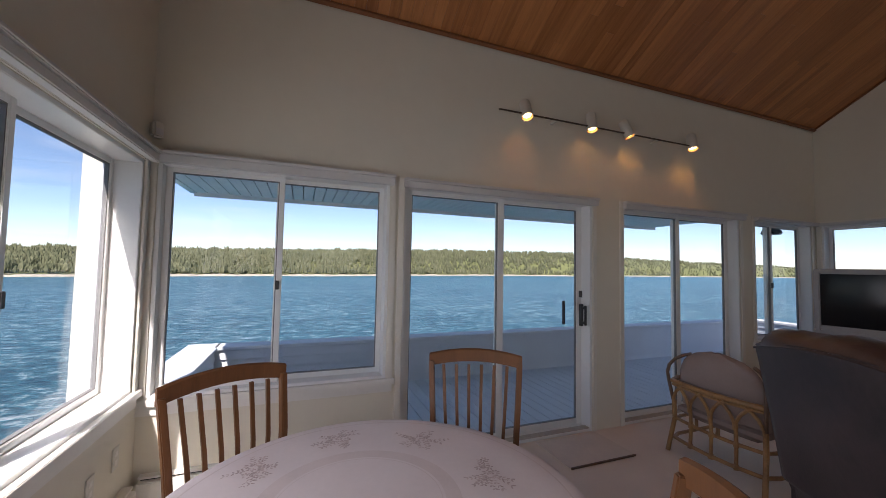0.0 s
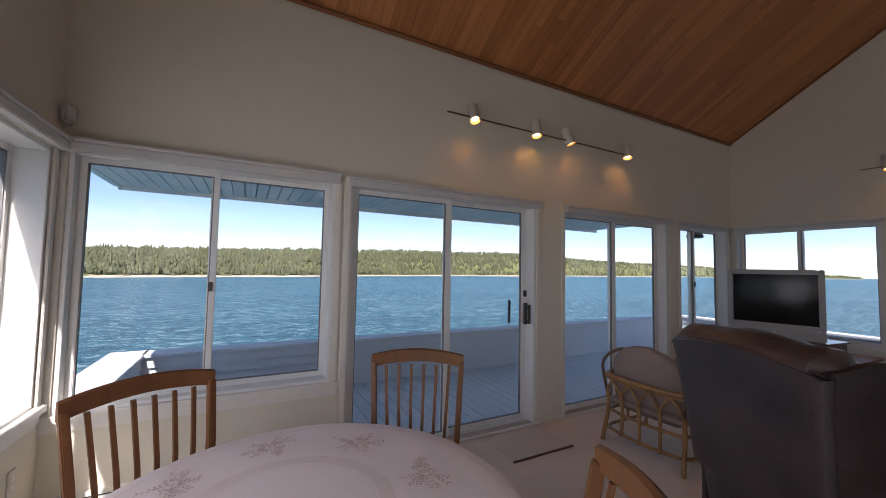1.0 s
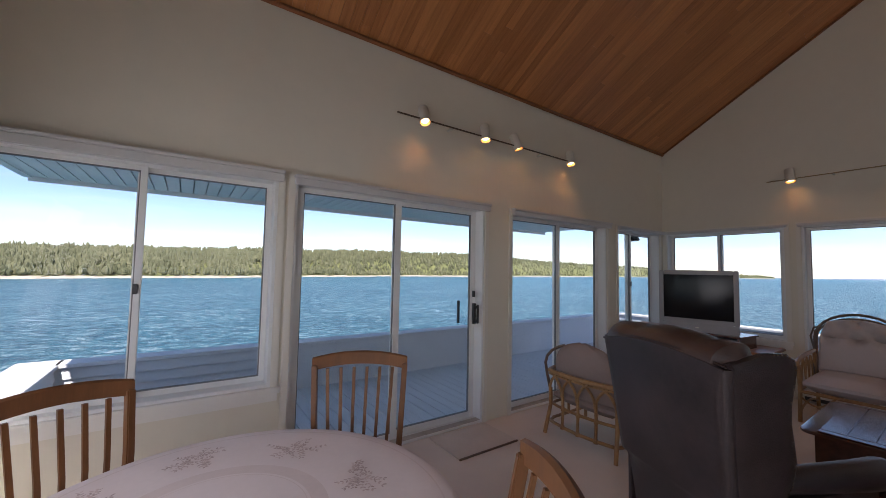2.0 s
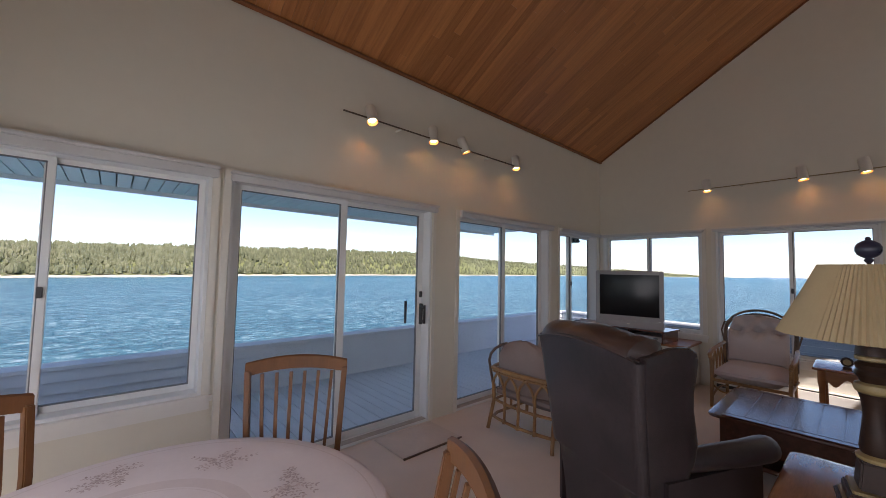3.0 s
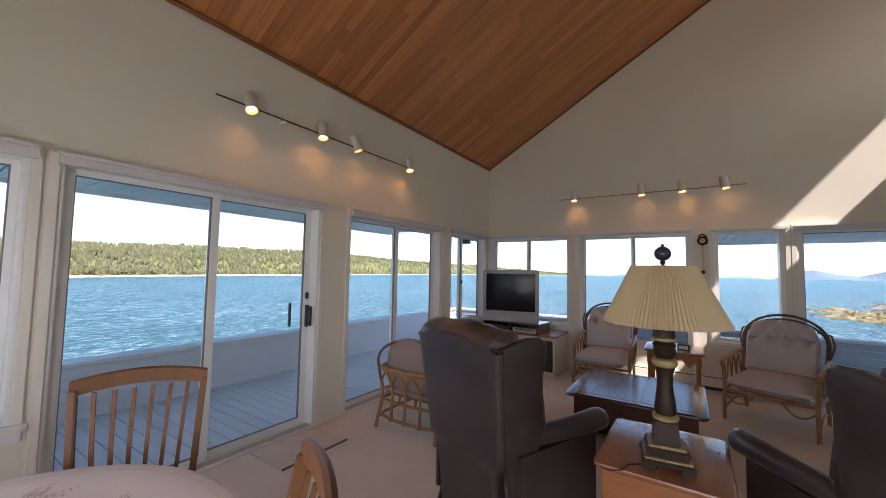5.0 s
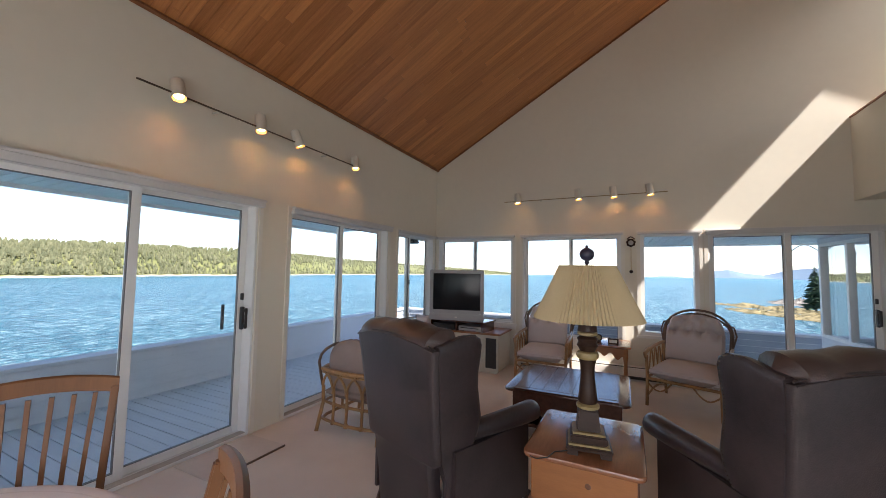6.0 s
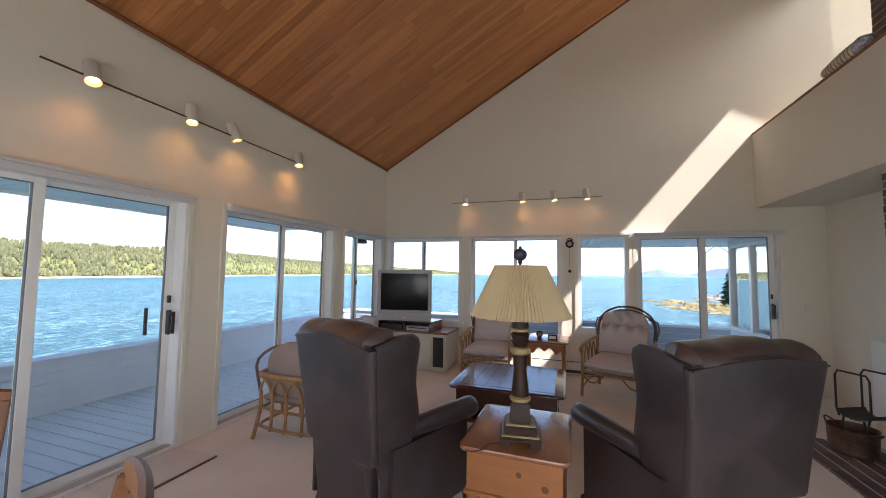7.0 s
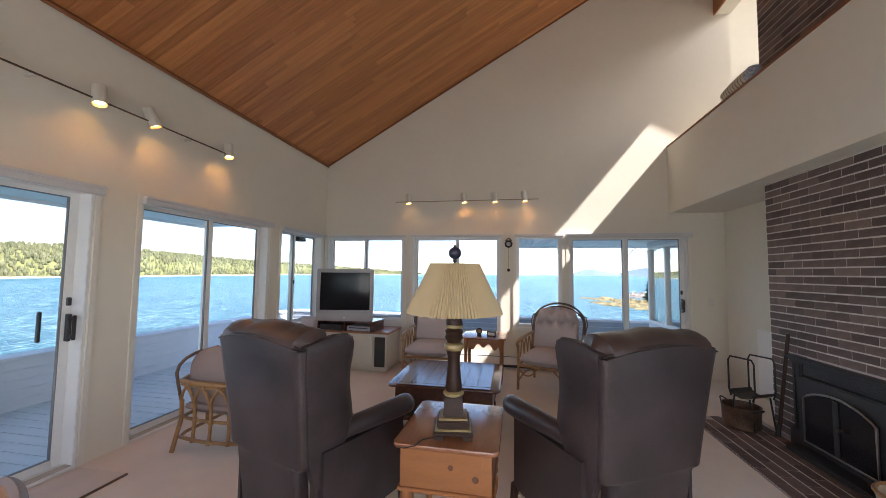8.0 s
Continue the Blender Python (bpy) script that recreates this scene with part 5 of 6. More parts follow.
part("gold_ring", lathe(B(), [(0.034, 0.585), (0.048, 0.591), (0.048, 0.603), (0.034, 0.609)], 28), OLDGOLD, lamp, smooth=True)
part("neck", lathe(B(), [(0.048, 0.609), (0.044, 0.64), (0.036, 0.67), (0.010, 0.69), (0.006, 0.98)], 24), WALNUT, lamp, smooth=True)
b = B()
seg = 180
rings = []
for r, z in ((0.262, 0.672), (0.225, 0.752), (0.185, 0.84), (0.136, 0.955)):
    rings.append([b.verts.new((r * (1 + (0.022 if k % 2 else -0.022)) * math.cos(2 * math.pi * k / seg), r * (1 + (0.022 if k % 2 else -0.022)) * math.sin(2 * math.pi * k / seg), z + (0.003 if k % 2 else 0))) for k in range(seg)])
for p, q in zip(rings, rings[1:]):
    for k in range(seg):
        b.faces.new((p[k], p[(k + 1) % seg], q[(k + 1) % seg], q[k]))
shade = part("shade", b, PLEAT, lamp, "pleated tan fabric shade")
sm = shade.modifiers.new("thickness", "SOLIDIFY")
sm.thickness = 0.0015
part("finial", lathe(B(), [(0.008, 0.965), (0.014, 0.975), (0.009, 0.983), (0.020, 0.988), (0.030, 0.997), (0.036, 1.011), (0.036, 1.026), (0.030, 1.040), (0.018, 1.050), (0.007, 1.055), (0.009, 1.060), (0.004, 1.067), (0.0, 1.068)], 20), BLUEBALL, lamp, "dark ball finial", smooth=True)
part("cord", tube(B(), [(-0.06, 0.09, 0.004), (-0.10, 0.16, 0.004), (-0.17, 0.19, 0.004), (-0.20, 0.24, 0.004), (-0.18, 0.27, 0.003)], 0.003, 6), CORD, lamp, smooth=True)

ct = thing("coffee_table", pose(4.05, 0.20, 0, 0, 0, 0), "dark glossy mahogany coffee table with a planked top", "table")
part("top_rim", moulded_top(1.0, 1.04, 0.07, 0.413, 0.437), MAHOGANY, ct, smooth=True)
for k in range(7):
    y0 = -0.43 + k * 0.123
    part("plank", box(B(), -0.42, 0.42, y0, y0 + 0.119, 0.437, 0.446), MAHOGANY, ct, bevel=0.003)
part("end_board", box(B(), -0.485, -0.424, -0.43, 0.43, 0.437, 0.446), MAHOGANY, ct, bevel=0.003)
part("end_board", box(B(), 0.424, 0.485, -0.43, 0.43, 0.437, 0.446), MAHOGANY, ct, bevel=0.003)
part("apron", box(B(), -0.44, 0.44, -0.45, 0.45, 0.22, 0.415), MAHOGANY, ct, bevel=0.006)
part("lower_shelf", box(B(), -0.42, 0.42, -0.43, 0.43, 0.10, 0.13), MAHOGANY, ct, bevel=0.004)
for sx in (-1, 1):
    for sy in (-1, 1):
        part("leg", lathe(B(), [(0.03, 0.0), (0.04, 0.03), (0.03, 0.08), (0.045, 0.14), (0.04, 0.22)], 14, (sx * 0.40, sy * 0.41)), MAHOGANY, ct, smooth=True)

stb = thing("side_table", pose(5.48, -0.05, 0, 0, 0, 0), "wooden side table with a scalloped apron between rattan chairs", "table")
part("tabletop", moulded_top(0.56, 0.60, 0.04, 0.585, 0.61), PINE_TOP, stb, smooth=True)
for side in range(4):
    b = B()
    m = Matrix.Rotation(radians(90 * side), 4, "Z")
    n = 24
    top, bot = [], []
    for i in range(n + 1):
        u = i / n * 2 - 1
        drop = 0.10 + 0.03 * math.cos(u * math.pi * 3) - 0.02 * math.cos(u * math.pi)
        for y, lst in ((0, top), (0.018, bot)):
            lst.append((b.verts.new(m @ Vector((u * 0.215, -0.24 + y, 0.585))), b.verts.new(m @ Vector((u * 0.215, -0.24 + y, 0.585 - drop)))))
    for i in range(n):
        b.faces.new((top[i][0], top[i][1], top[i + 1][1], top[i + 1][0]))
        b.faces.new((bot[i][0], bot[i + 1][0], bot[i + 1][1], bot[i][1]))
        b.faces.new((top[i][1], bot[i][1], bot[i + 1][1], top[i + 1][1]))
    bmesh.ops.recalc_face_normals(b, faces=b.faces[:])
    part("apron", b, PINE, stb)
for sx in (-1, 1):
    for sy in (-1, 1):
        part("leg", lathe(B(), [(0.010, 0.0), (0.018, 0.03), (0.026, 0.11), (0.018, 0.15), (0.024, 0.17), (0.022, 0.40), (0.026, 0.45), (0.03, 0.46), (0.03, 0.585)], 12, (sx * 0.225, sy * 0.235)), PINE, stb, smooth=True)
cl = thing("small_clock", pose(5.42, 0.02, 0.61, 0, 0, 90), "small round dark clock on the side table", "clock")
b = lathe(B(), [(0.0, -0.012), (0.04, -0.012), (0.045, 0.0), (0.04, 0.012), (0.0, 0.013)], 24)
bmesh.ops.transform(b, matrix=Matrix.Translation((0, 0, 0.058)) @ Matrix.Rotation(radians(90), 4, "X"), verts=b.verts[:])
part("case", b, WALNUT, cl, smooth=True)
part("stand", box(B(), -0.03, 0.03, -0.018, 0.018, 0.0, 0.015), WALNUT, cl, bevel=0.003)
b = lathe(B(), [(0.028, 0.0), (0.0, 0.001)], 20)
bmesh.ops.transform(b, matrix=Matrix.Translation((0, 0.0135, 0.058)) @ Matrix.Rotation(radians(-90), 4, "X"), verts=b.verts[:])
part("dial", b, OLDGOLD, cl)
bx = thing("small_box", pose(5.40, -0.15, 0.61, 0, 0, 85), "small dark wooden box with a pale front", "box")
part("body", box(B(), -0.06, 0.06, -0.03, 0.03, 0.0, 0.065), WALNUT, bx, bevel=0.004)
part("front_plate", box(B(), -0.045, 0.045, 0.0305, 0.033, 0.012, 0.05), WHITEM, bx)

# ---------------------------------------------------------------- television corner
cab = thing("media_cabinet", pose(5.78, 1.87, 0, 0, 0, 0), "cream cabinet with panelled doors and a wooden top", "cabinet")
part("body", box(B(), -0.30, 0.30, -0.50, 0.80, 0.03, 0.555), CREAM, cab, bevel=0.004)
part("plinth", box(B(), -0.27, 0.28, -0.47, 0.77, 0.0, 0.03), CREAM, cab)
part("worktop", box(B(), -0.33, 0.31, -0.53, 0.83, 0.555, 0.585), PINE, cab, bevel=0.006)
for y0, y1 in ((-0.28, 0.08), (0.10, 0.44), (0.46, 0.78)):
    d = part("door", casing_ring(B(), y0, y1, 0.06, 0.53, 0.05, 0.0, 0.018, Matrix(((0, 1, 0, -0.3185), (1, 0, 0, 0), (0, 0, 1, 0), (0, 0, 0, 1)))), CREAM, cab, bevel=0.002)
    part("panel", box(B(), -0.309, -0.302, y0 + 0.05, y1 - 0.05, 0.11, 0.48), CREAM, d)
part("speaker_grille", box(B(), -0.312, -0.302, -0.47, -0.31, 0.08, 0.51), BLACKM, cab, "black speaker grille", bevel=0.002)
std = thing("tv_stand", pose(5.62, 1.96, 0.585, 0, 0, -6), "low dark wooden television stand on the cabinet", "stand")
part("top", box(B(), -0.22, 0.24, -0.42, 0.50, 0.135, 0.155), MAHOGANY, std, bevel=0.003)
for y0, y1 in ((-0.40, -0.382), (0.03, 0.05), (0.48, 0.498)):
    part("upright", box(B(), -0.2, 0.22, y0, y1, 0.0, 0.135), MAHOGANY, std)
part("back", box(B(), 0.20, 0.22, -0.38, 0.48, 0.0, 0.135), MAHOGANY, std)
vp = thing("video_player", pose(5.60, 1.785, 0.585, 0, 0, -6), "silver video player in the television stand", "player")
part("body", box(B(), -0.17, 0.15, -0.19, 0.19, 0.012, 0.078), TVGREY, vp, bevel=0.004)
part("slot", box(B(), -0.174, -0.1705, -0.15, 0.15, 0.045, 0.06), BLACKM, vp)
for y in (-0.14, 0.14):
    part("foot", box(B(), -0.13, 0.1, y - 0.02, y + 0.02, 0.0, 0.012), BLACKM, vp)
vp2 = thing("receiver", pose(5.60, 2.22, 0.585, 0, 0, -6), "black receiver in the television stand", "receiver")
part("body", box(B(), -0.17, 0.15, -0.19, 0.19, 0.012, 0.09), BLACKM, vp2, bevel=0.004)
for y in (-0.13, 0.13):
    part("foot", box(B(), -0.13, 0.1, y - 0.02, y + 0.02, 0.0, 0.012), BLACKM, vp2)
tv = thing("television", pose(5.43, 2.02, 0.74, 0, 0, 12) @ Matrix.Diagonal((1, 0.93, 1, 1)), "silver tube television with a dark switched-off screen", "television")
part("bezel", casing_ring(B(), -0.45, 0.45, 0.10, 0.765, 0.055, -0.035, 0.03, Matrix(((0, 1, 0, 0), (1, 0, 0, 0), (0, 0, 1, 0), (0, 0, 0, 1)))), TVGREY, tv, bevel=0.01)
part("speaker_bar", box(B(), -0.037, 0.03, -0.45, 0.45, 0.0, 0.099), TVGREY, tv, bevel=0.01)
b = B()
n = 12
g = [[b.verts.new((-0.022 + 0.016 * ((i / n * 2 - 1) ** 2 + (j / n * 2 - 1) ** 2) / 2, -0.40 + 0.80 * i / n, 0.15 + 0.565 * j / n)) for j in range(n + 1)] for i in range(n + 1)]
for i in range(n):
    for j in range(n):
        b.faces.new((g[i][j], g[i][j + 1], g[i + 1][j + 1], g[i + 1][j]))
part("screen", b, SCREEN, tv, "black glass screen", smooth=True)
b = B()
vs = [b.verts.new(p) for p in ((0.03, -0.39, 0.02), (0.03, 0.39, 0.02), (0.03, 0.39, 0.75), (0.03, -0.39, 0.75), (0.42, -0.24, 0.06), (0.42, 0.24, 0.06), (0.42, 0.24, 0.60), (0.42, -0.24, 0.60))]
for f in ((0, 1, 2, 3), (7, 6, 5, 4), (0, 4, 5, 1), (1, 5, 6, 2), (2, 6, 7, 3), (3, 7, 4, 0)):
    b.faces.new([vs[k] for k in f])
bmesh.ops.recalc_face_normals(b, faces=b.faces[:])
part("housing", b, TVGREY, tv, bevel=0.02)
part("badge", box(B(), -0.0385, -0.0375, -0.02, 0.02, 0.045, 0.057), WHITEM, tv)

cu = thing("cushion", pose(5.42, 2.585, 0.585, 0, 0, 80), "plump pale cushion standing on the media cabinet", "cushion")
b = cushion(B(), -0.14, 0.14, 0.0, 0.20, -0.05, 0.05, Matrix.Rotation(radians(90), 4, "X"), puff=0.7, n=10)
part("cover", b, LINEN, cu, smooth=True)

# ---------------------------------------------------------------- heaters, wall bits


def heater(name, m, length, label):
    ob = thing(name, m, label, "heater")
    part("cover", box(B(), 0, length, 0.0, 0.065, 0.075, 0.185), TRIM, ob, bevel=0.006)
    part("top_lip", box(B(), 0, length, 0.0, 0.05, 0.198, 0.21), TRIM, ob, bevel=0.003)
    # Black strips fill both gaps and stand in for the shade inside them.
    part("fin_gap_shade", box(B(), 0.01, length - 0.01, 0.004, 0.03, 0.185, 0.198), BLACKM, ob)
    part("base_gap_shade", box(B(), 0.01, length - 0.01, 0.004, 0.04, 0.03, 0.075), BLACKM, ob)
    part("backing", box(B(), 0.0, length, 0.0, 0.003, 0.0, 0.21), TRIM, ob)
    return ob


heater("baseboard_heater", pose(E - 0.001, -1.22, 0, 0, 0, 90), 2.42, "white baseboard heater under the gable windows")
heater("baseboard_heater", pose(0.66, N - 0.001, 0, 0, 0, 180), 1.46, "white baseboard heater under the dining window")
heater("baseboard_heater", pose(W + 0.001, 2.62, 0, 0, 0, -90), 2.4, "white baseboard heater under the side window")

def wall_plate(m, name, label, cat, slots=True):
    ob = thing(name, m, label, cat)
    part("plate", box(B(), -0.036, 0.036, -0.007, 0.0, -0.058, 0.058), WHITEM, ob, bevel=0.002)
    if slots:
        for z in (-0.022, 0.022):
            part("socket", box(B(), -0.014, 0.014, -0.009, -0.0072, z - 0.012, z + 0.012), TRIM, ob)
    else:
        part("toggle", box(B(), -0.006, 0.006, -0.017, -0.0072, -0.011, 0.011), WHITEM, ob)
    return ob


wall_plate(pose(W + 0.0005, 2.25, 0.40, 0, 0, 90), "outlet", "white wall outlet below the side window", "outlet")
wall_plate(pose(W + 0.0005, 2.50, 0.42, 0, 0, 90), "outlet", "white wall outlet below the side window", "outlet")
wall_plate(pose(E - 0.0005, -3.21, 1.09, 0, 0, -90), "light_switch", "pale light switch beside the gable door", "switch", False)
sen = thing("alarm_sensor", pose(W + 0.03, N - 0.03, 2.23, 0, 0, 45), "small white alarm sensor in the corner", "sensor")
part("body", box(B(), -0.032, 0.032, -0.03, 0.02, -0.05, 0.05), WHITEM, sen, bevel=0.012, seg=3)
part("lens", box(B(), -0.02, 0.02, -0.034, -0.0305, -0.03, 0.005), SHADE_CLOTH, sen, bevel=0.001)

bar = thing("wall_clock", pose(E - 0.001, -0.375, 1.93, 0, 0, -90), "small ornate dark wall clock with a hanging pendulum", "clock")
b = lathe(B(), [(0.0, 0.0), (0.055, 0.0), (0.06, 0.02), (0.045, 0.03), (0.0, 0.03)], 28, wave=lambda k: 0.08 * math.sin(k * 2 * math.pi * 7 / 28))
bmesh.ops.transform(b, matrix=Matrix.Rotation(radians(90), 4, "X"), verts=b.verts[:])
part("case", b, WALNUT, bar, smooth=True)
b = lathe(B(), [(0.034, 0.031), (0.03, 0.034), (0.0, 0.034)], 24)
bmesh.ops.transform(b, matrix=Matrix.Rotation(radians(90), 4, "X"), verts=b.verts[:])
part("dial", b, TVGREY, bar, "pale dial")
part("crest", tube(B(), arc((-0.05, -0.015, 0.05), (0.05, -0.015, 0.05), (0, 0, 0.035), 8), 0.008, 6), WALNUT, bar, smooth=True)
part("pendulum_rod", tube(B(), [(0, -0.012, -0.06), (0, -0.012, -0.40)], 0.004, 6), BRASS, bar)
b = lathe(B(), [(0.0, -0.008), (0.02, -0.006), (0.024, 0.0), (0.02, 0.006), (0.0, 0.008)], 18)
bmesh.ops.transform(b, matrix=Matrix.Translation((0, -0.012, -0.41)) @ Matrix.Rotation(radians(90), 4, "X"), verts=b.verts[:])
part("bob", b, WALNUT, bar, smooth=True)

# ---------------------------------------------------------------- track lights
BRONZE = mat("dark_bronze", (0.14, 0.10, 0.07), 0.4, 0.1, 20, metal=0.8)
BULB = glowing("warm_bulb", (1.0, 0.68, 0.30), 4.0)
CANIN = mat("copper_lining", (0.60, 0.32, 0.14), 0.35, 0.1, 20, metal=0.8)


def track_light(m, length, heads, label, bar_mat, power):
    """Local x along the wall, -y into the room."""
    ob = thing("track_light", m, label, "track light")
    part("rail", box(B(), 0, length, -0.100, -0.085, -0.005, 0.005), bar_mat, ob, bevel=0.002)
    for f in (0.25, 0.78):
        part("bracket", tube(B(), [(length * f, 0, 0), (length * f, -0.085, 0)], 0.010, 8), WHITEM, ob, smooth=True)
    for x, tilt, pan in heads:
        h = Matrix.Translation((x, -0.095, 0.012)) @ Matrix.Rotation(radians(pan), 4, "Z") @ Matrix.Rotation(radians(tilt), 4, "X")
        b = lathe(B(), [(0.0, 0.115), (0.040, 0.115), (0.045, 0.107), (0.048, -0.05), (0.0455, -0.05), (0.044, 0.0), (0.0, 0.0)], 24)
        bmesh.ops.transform(b, matrix=h, verts=b.verts[:])
        bmesh.ops.recalc_face_normals(b, faces=b.faces[:])
        head = part("spot_head", b, WHITEM, ob, "white cylinder spotlight", smooth=True)
        b = lathe(B(), [(0.0445, -0.049), (0.042, -0.018), (0.0, -0.016)], 24, caps=False)
        bmesh.ops.transform(b, matrix=h, verts=b.verts[:])
        part("reflector", b, CANIN, head, smooth=True)
        b = lathe(B(), [(0.0, -0.036), (0.026, -0.035), (0.036, -0.029), (0.036, -0.020), (0.0, -0.0175)], 20)
        bmesh.ops.transform(b, matrix=h, verts=b.verts[:])
        part("bulb", b, BULB, head, "lit warm bulb", smooth=True)
        ld = bpy.data.lights.new("spot_lamp", "SPOT")
        ld.energy, ld.color, ld.spot_size, ld.spot_blend, ld.shadow_soft_size = power, (1.0, 0.36, 0.08), radians(140), 1.0, 0.0
        lo = new("spot_lamp", ld)
        lo.matrix_world = m @ h @ Matrix.Translation((0, 0, -0.056))
    return ob


track_light(pose(1.482, N, 2.735), 2.30, ((0.26, -24, -10), (0.95, -14, -20), (1.38, -22, 50), (2.26, -16, -30)), "four-head track light with lit warm bulbs above the deck doors", BRONZE, SPOT_POWER)
track_light(pose(E, 1.46, 2.62, 0, 0, -90), 2.29, ((0.22, -14, 30), (1.14, -12, 38), (1.62, -12, 40), (2.08, -12, 42)), "white four-head track light on the gable wall", OLDGOLD, 0.4 * SPOT_POWER)

# ---------------------------------------------------------------- fireplace
BY, BX = -2.90, 4.385
core = tagged(part("chimney", box(B(), 1.6, BX - 0.006, -3.42, BY - 0.0025, -0.05, 7.0), MORTAR), "dark brick chimney breast with pale joints", "chimney", kind="structure")
bl, bh, bj, hj = 0.2135, 0.059, 0.010, 0.0025


def brick_mesh(name, lx, ly, lz, material):
    b = box(B(), -lx / 2, lx / 2, -ly / 2, ly / 2, -lz / 2, lz / 2)
    bmesh.ops.bevel(b, geom=b.edges[:], offset=0.003, segments=1, affect="EDGES")
    me = bpy.data.meshes.new(name)
    b.to_mesh(me)
    b.free()
    me.materials.append(material)
    return me


STOVE = (2.98, 4.06, 0.75)


def stove():
    x0, x1, top = STOVE
    ob = thing("stove_insert", Matrix.Identity(4), "black iron fireplace insert with arched glass doors", "stove")
    ring = B()
    box(ring, x0, x0 + 0.13, BY + 0.002, BY + 0.05, 0.03, top)
    box(ring, x1 - 0.13, x1, BY + 0.002, BY + 0.05, 0.03, top)
    box(ring, x0 + 0.13, x1 - 0.13, BY + 0.002, BY + 0.05, top - 0.11, top)
    part("surround", ring, BLACKM, ob, bevel=0.006)
    # stepped cornice and plinth blocks
    for a, d_, z0, z1 in ((0.010, 0.062, top - 0.022, top - 0.004), (0.022, 0.078, top - 0.003, top + 0.012), (0.034, 0.094, top + 0.013, top + 0.026)):
        part("cornice", box(B(), x0 - a, x1 + a, BY + 0.002, BY + d_, z0, z1), BLACKM, ob, bevel=0.004)
    for xa in (x0 - 0.012, x1 - 0.142):
        part("plinth_block", box(B(), xa, xa + 0.154, BY + 0.002, BY + 0.075, 0.022, 0.16), BLACKM, ob, bevel=0.006)
    for xa, xb in ((x0 + 0.03, x0 + 0.045), (x0 + 0.085, x0 + 0.10), (x1 - 0.045, x1 - 0.03), (x1 - 0.10, x1 - 0.085)):
        part("reeding", box(B(), xa, xb, BY + 0.0505, BY + 0.058, 0.165, top - 0.03), BLACKM, ob, bevel=0.003)
    part("body", box(B(), x0 + 0.131, x1 - 0.131, BY - 0.001, BY + 0.10, 0.07, top - 0.111), BLACKM, ob, bevel=0.01)
    part("ash_lip", box(B(), x0 + 0.15, x1 - 0.15, BY + 0.002, BY + 0.22, 0.03, 0.069), BLACKM, ob, bevel=0.01)
    xm = (x0 + x1) / 2
    out = [(-0.31, 0.13), (-0.31, 0.475)] + [(-0.31 + 0.62 * k / 14, 0.475 + 0.09 * math.sin(math.pi * k / 14) ** 0.7) for k in range(1, 14)] + [(0.31, 0.475), (0.31, 0.13)]
    b = B()
    vs = [b.verts.new((xm + x, BY + 0.104, z)) for x, z in out]
    ws = [b.verts.new((xm + x, BY + 0.120, z)) for x, z in out]
    b.faces.new(ws[::-1])
    for k in range(len(out)):
        k2 = (k + 1) % len(out)
        b.faces.new((vs[k], vs[k2], ws[k2], ws[k]))
    bmesh.ops.recalc_face_normals(b, faces=b.faces[:])
    part("glass", b, SCREEN, ob, "opaque dark glass")
    part("arch_rim", tube(B(), [(xm + x, BY + 0.122, z) for x, z in out], 0.009, 8, closed=True), mat("worn_nickel", (0.30, 0.285, 0.27), 0.35, 0.2, 20, metal=1.0), ob, "bright arched metal rim", smooth=True)
    part("door_stile", box(B(), xm - 0.022, xm + 0.022, BY + 0.121, BY + 0.132, 0.14, 0.545), BLACKM, ob, bevel=0.004)
    part("knob", tube(B(), [(xm - 0.05, BY + 0.12, 0.35), (xm - 0.05, BY + 0.16, 0.35)], 0.012, 8), STUDS, ob, smooth=True)
    for k in range(5):
        part("vent_bar", box(B(), x0 + 0.2, x1 - 0.2, BY + 0.052, BY + 0.058, top - 0.095 + k * 0.017, top - 0.087 + k * 0.017), BLACKM, ob)
    return ob


stove()
hearth = tagged(part("hearth", box(B(), 1.6, 4.60, BY + 0.002, -2.225, -0.02, 0.0185), MORTAR), "flush hearth of dark bricks with pale joints", "hearth", kind="structure")

rack = thing("log_carrier", pose(4.36, -2.70, 0.021, 0, 0, 25), "black iron log carrier leaning by the hearth", "log carrier")
for y in (-0.13, 0.13):
    part("hoop", tube(B(), [(0.10, y, 0.28), (0.12, y, 0.34), (0.12, y, 0.62), (0.10, y, 0.66), (-0.10, y, 0.66), (-0.12, y, 0.62), (-0.12, y, 0.34), (-0.10, y, 0.28)], 0.008, 8), BLACKM, rack, smooth=True)
b = B()
rows_ = []
for k in range(9):
    a = math.pi * k / 8
    rows_.append([b.verts.new((0.11 * math.cos(a), y, 0.34 - 0.06 * math.sin(a))) for y in (-0.14, 0.14)])
for p, q in zip(rows_, rows_[1:]):
    b.faces.new((p[0], q[0], q[1], p[1]))
cr = part("cradle", b, BLACKM, rack)
cr.modifiers.new("thickness", "SOLIDIFY").thickness = 0.004
for sx in (-1, 1):
    for sy in (-1, 1):
        part("leg", tube(B(), [(sx * 0.07, sy * 0.13, 0.29), (sx * 0.11, sy * 0.13, 0.0)], 0.008, 8), BLACKM, rack, smooth=True)
pan = thing("copper_pot", pose(4.36, -2.60, 0.021, 0, 0, 20), "wide dull copper pot with dark stains on the hearth", "pot")
b = lathe(B(), [(0.0, 0.0), (0.135, 0.0), (0.15, 0.015), (0.157, 0.19), (0.163, 0.205), (0.153, 0.205), (0.145, 0.02), (0.0, 0.012)], 36)
part("bowl", b, COPPER, pan, smooth=True)
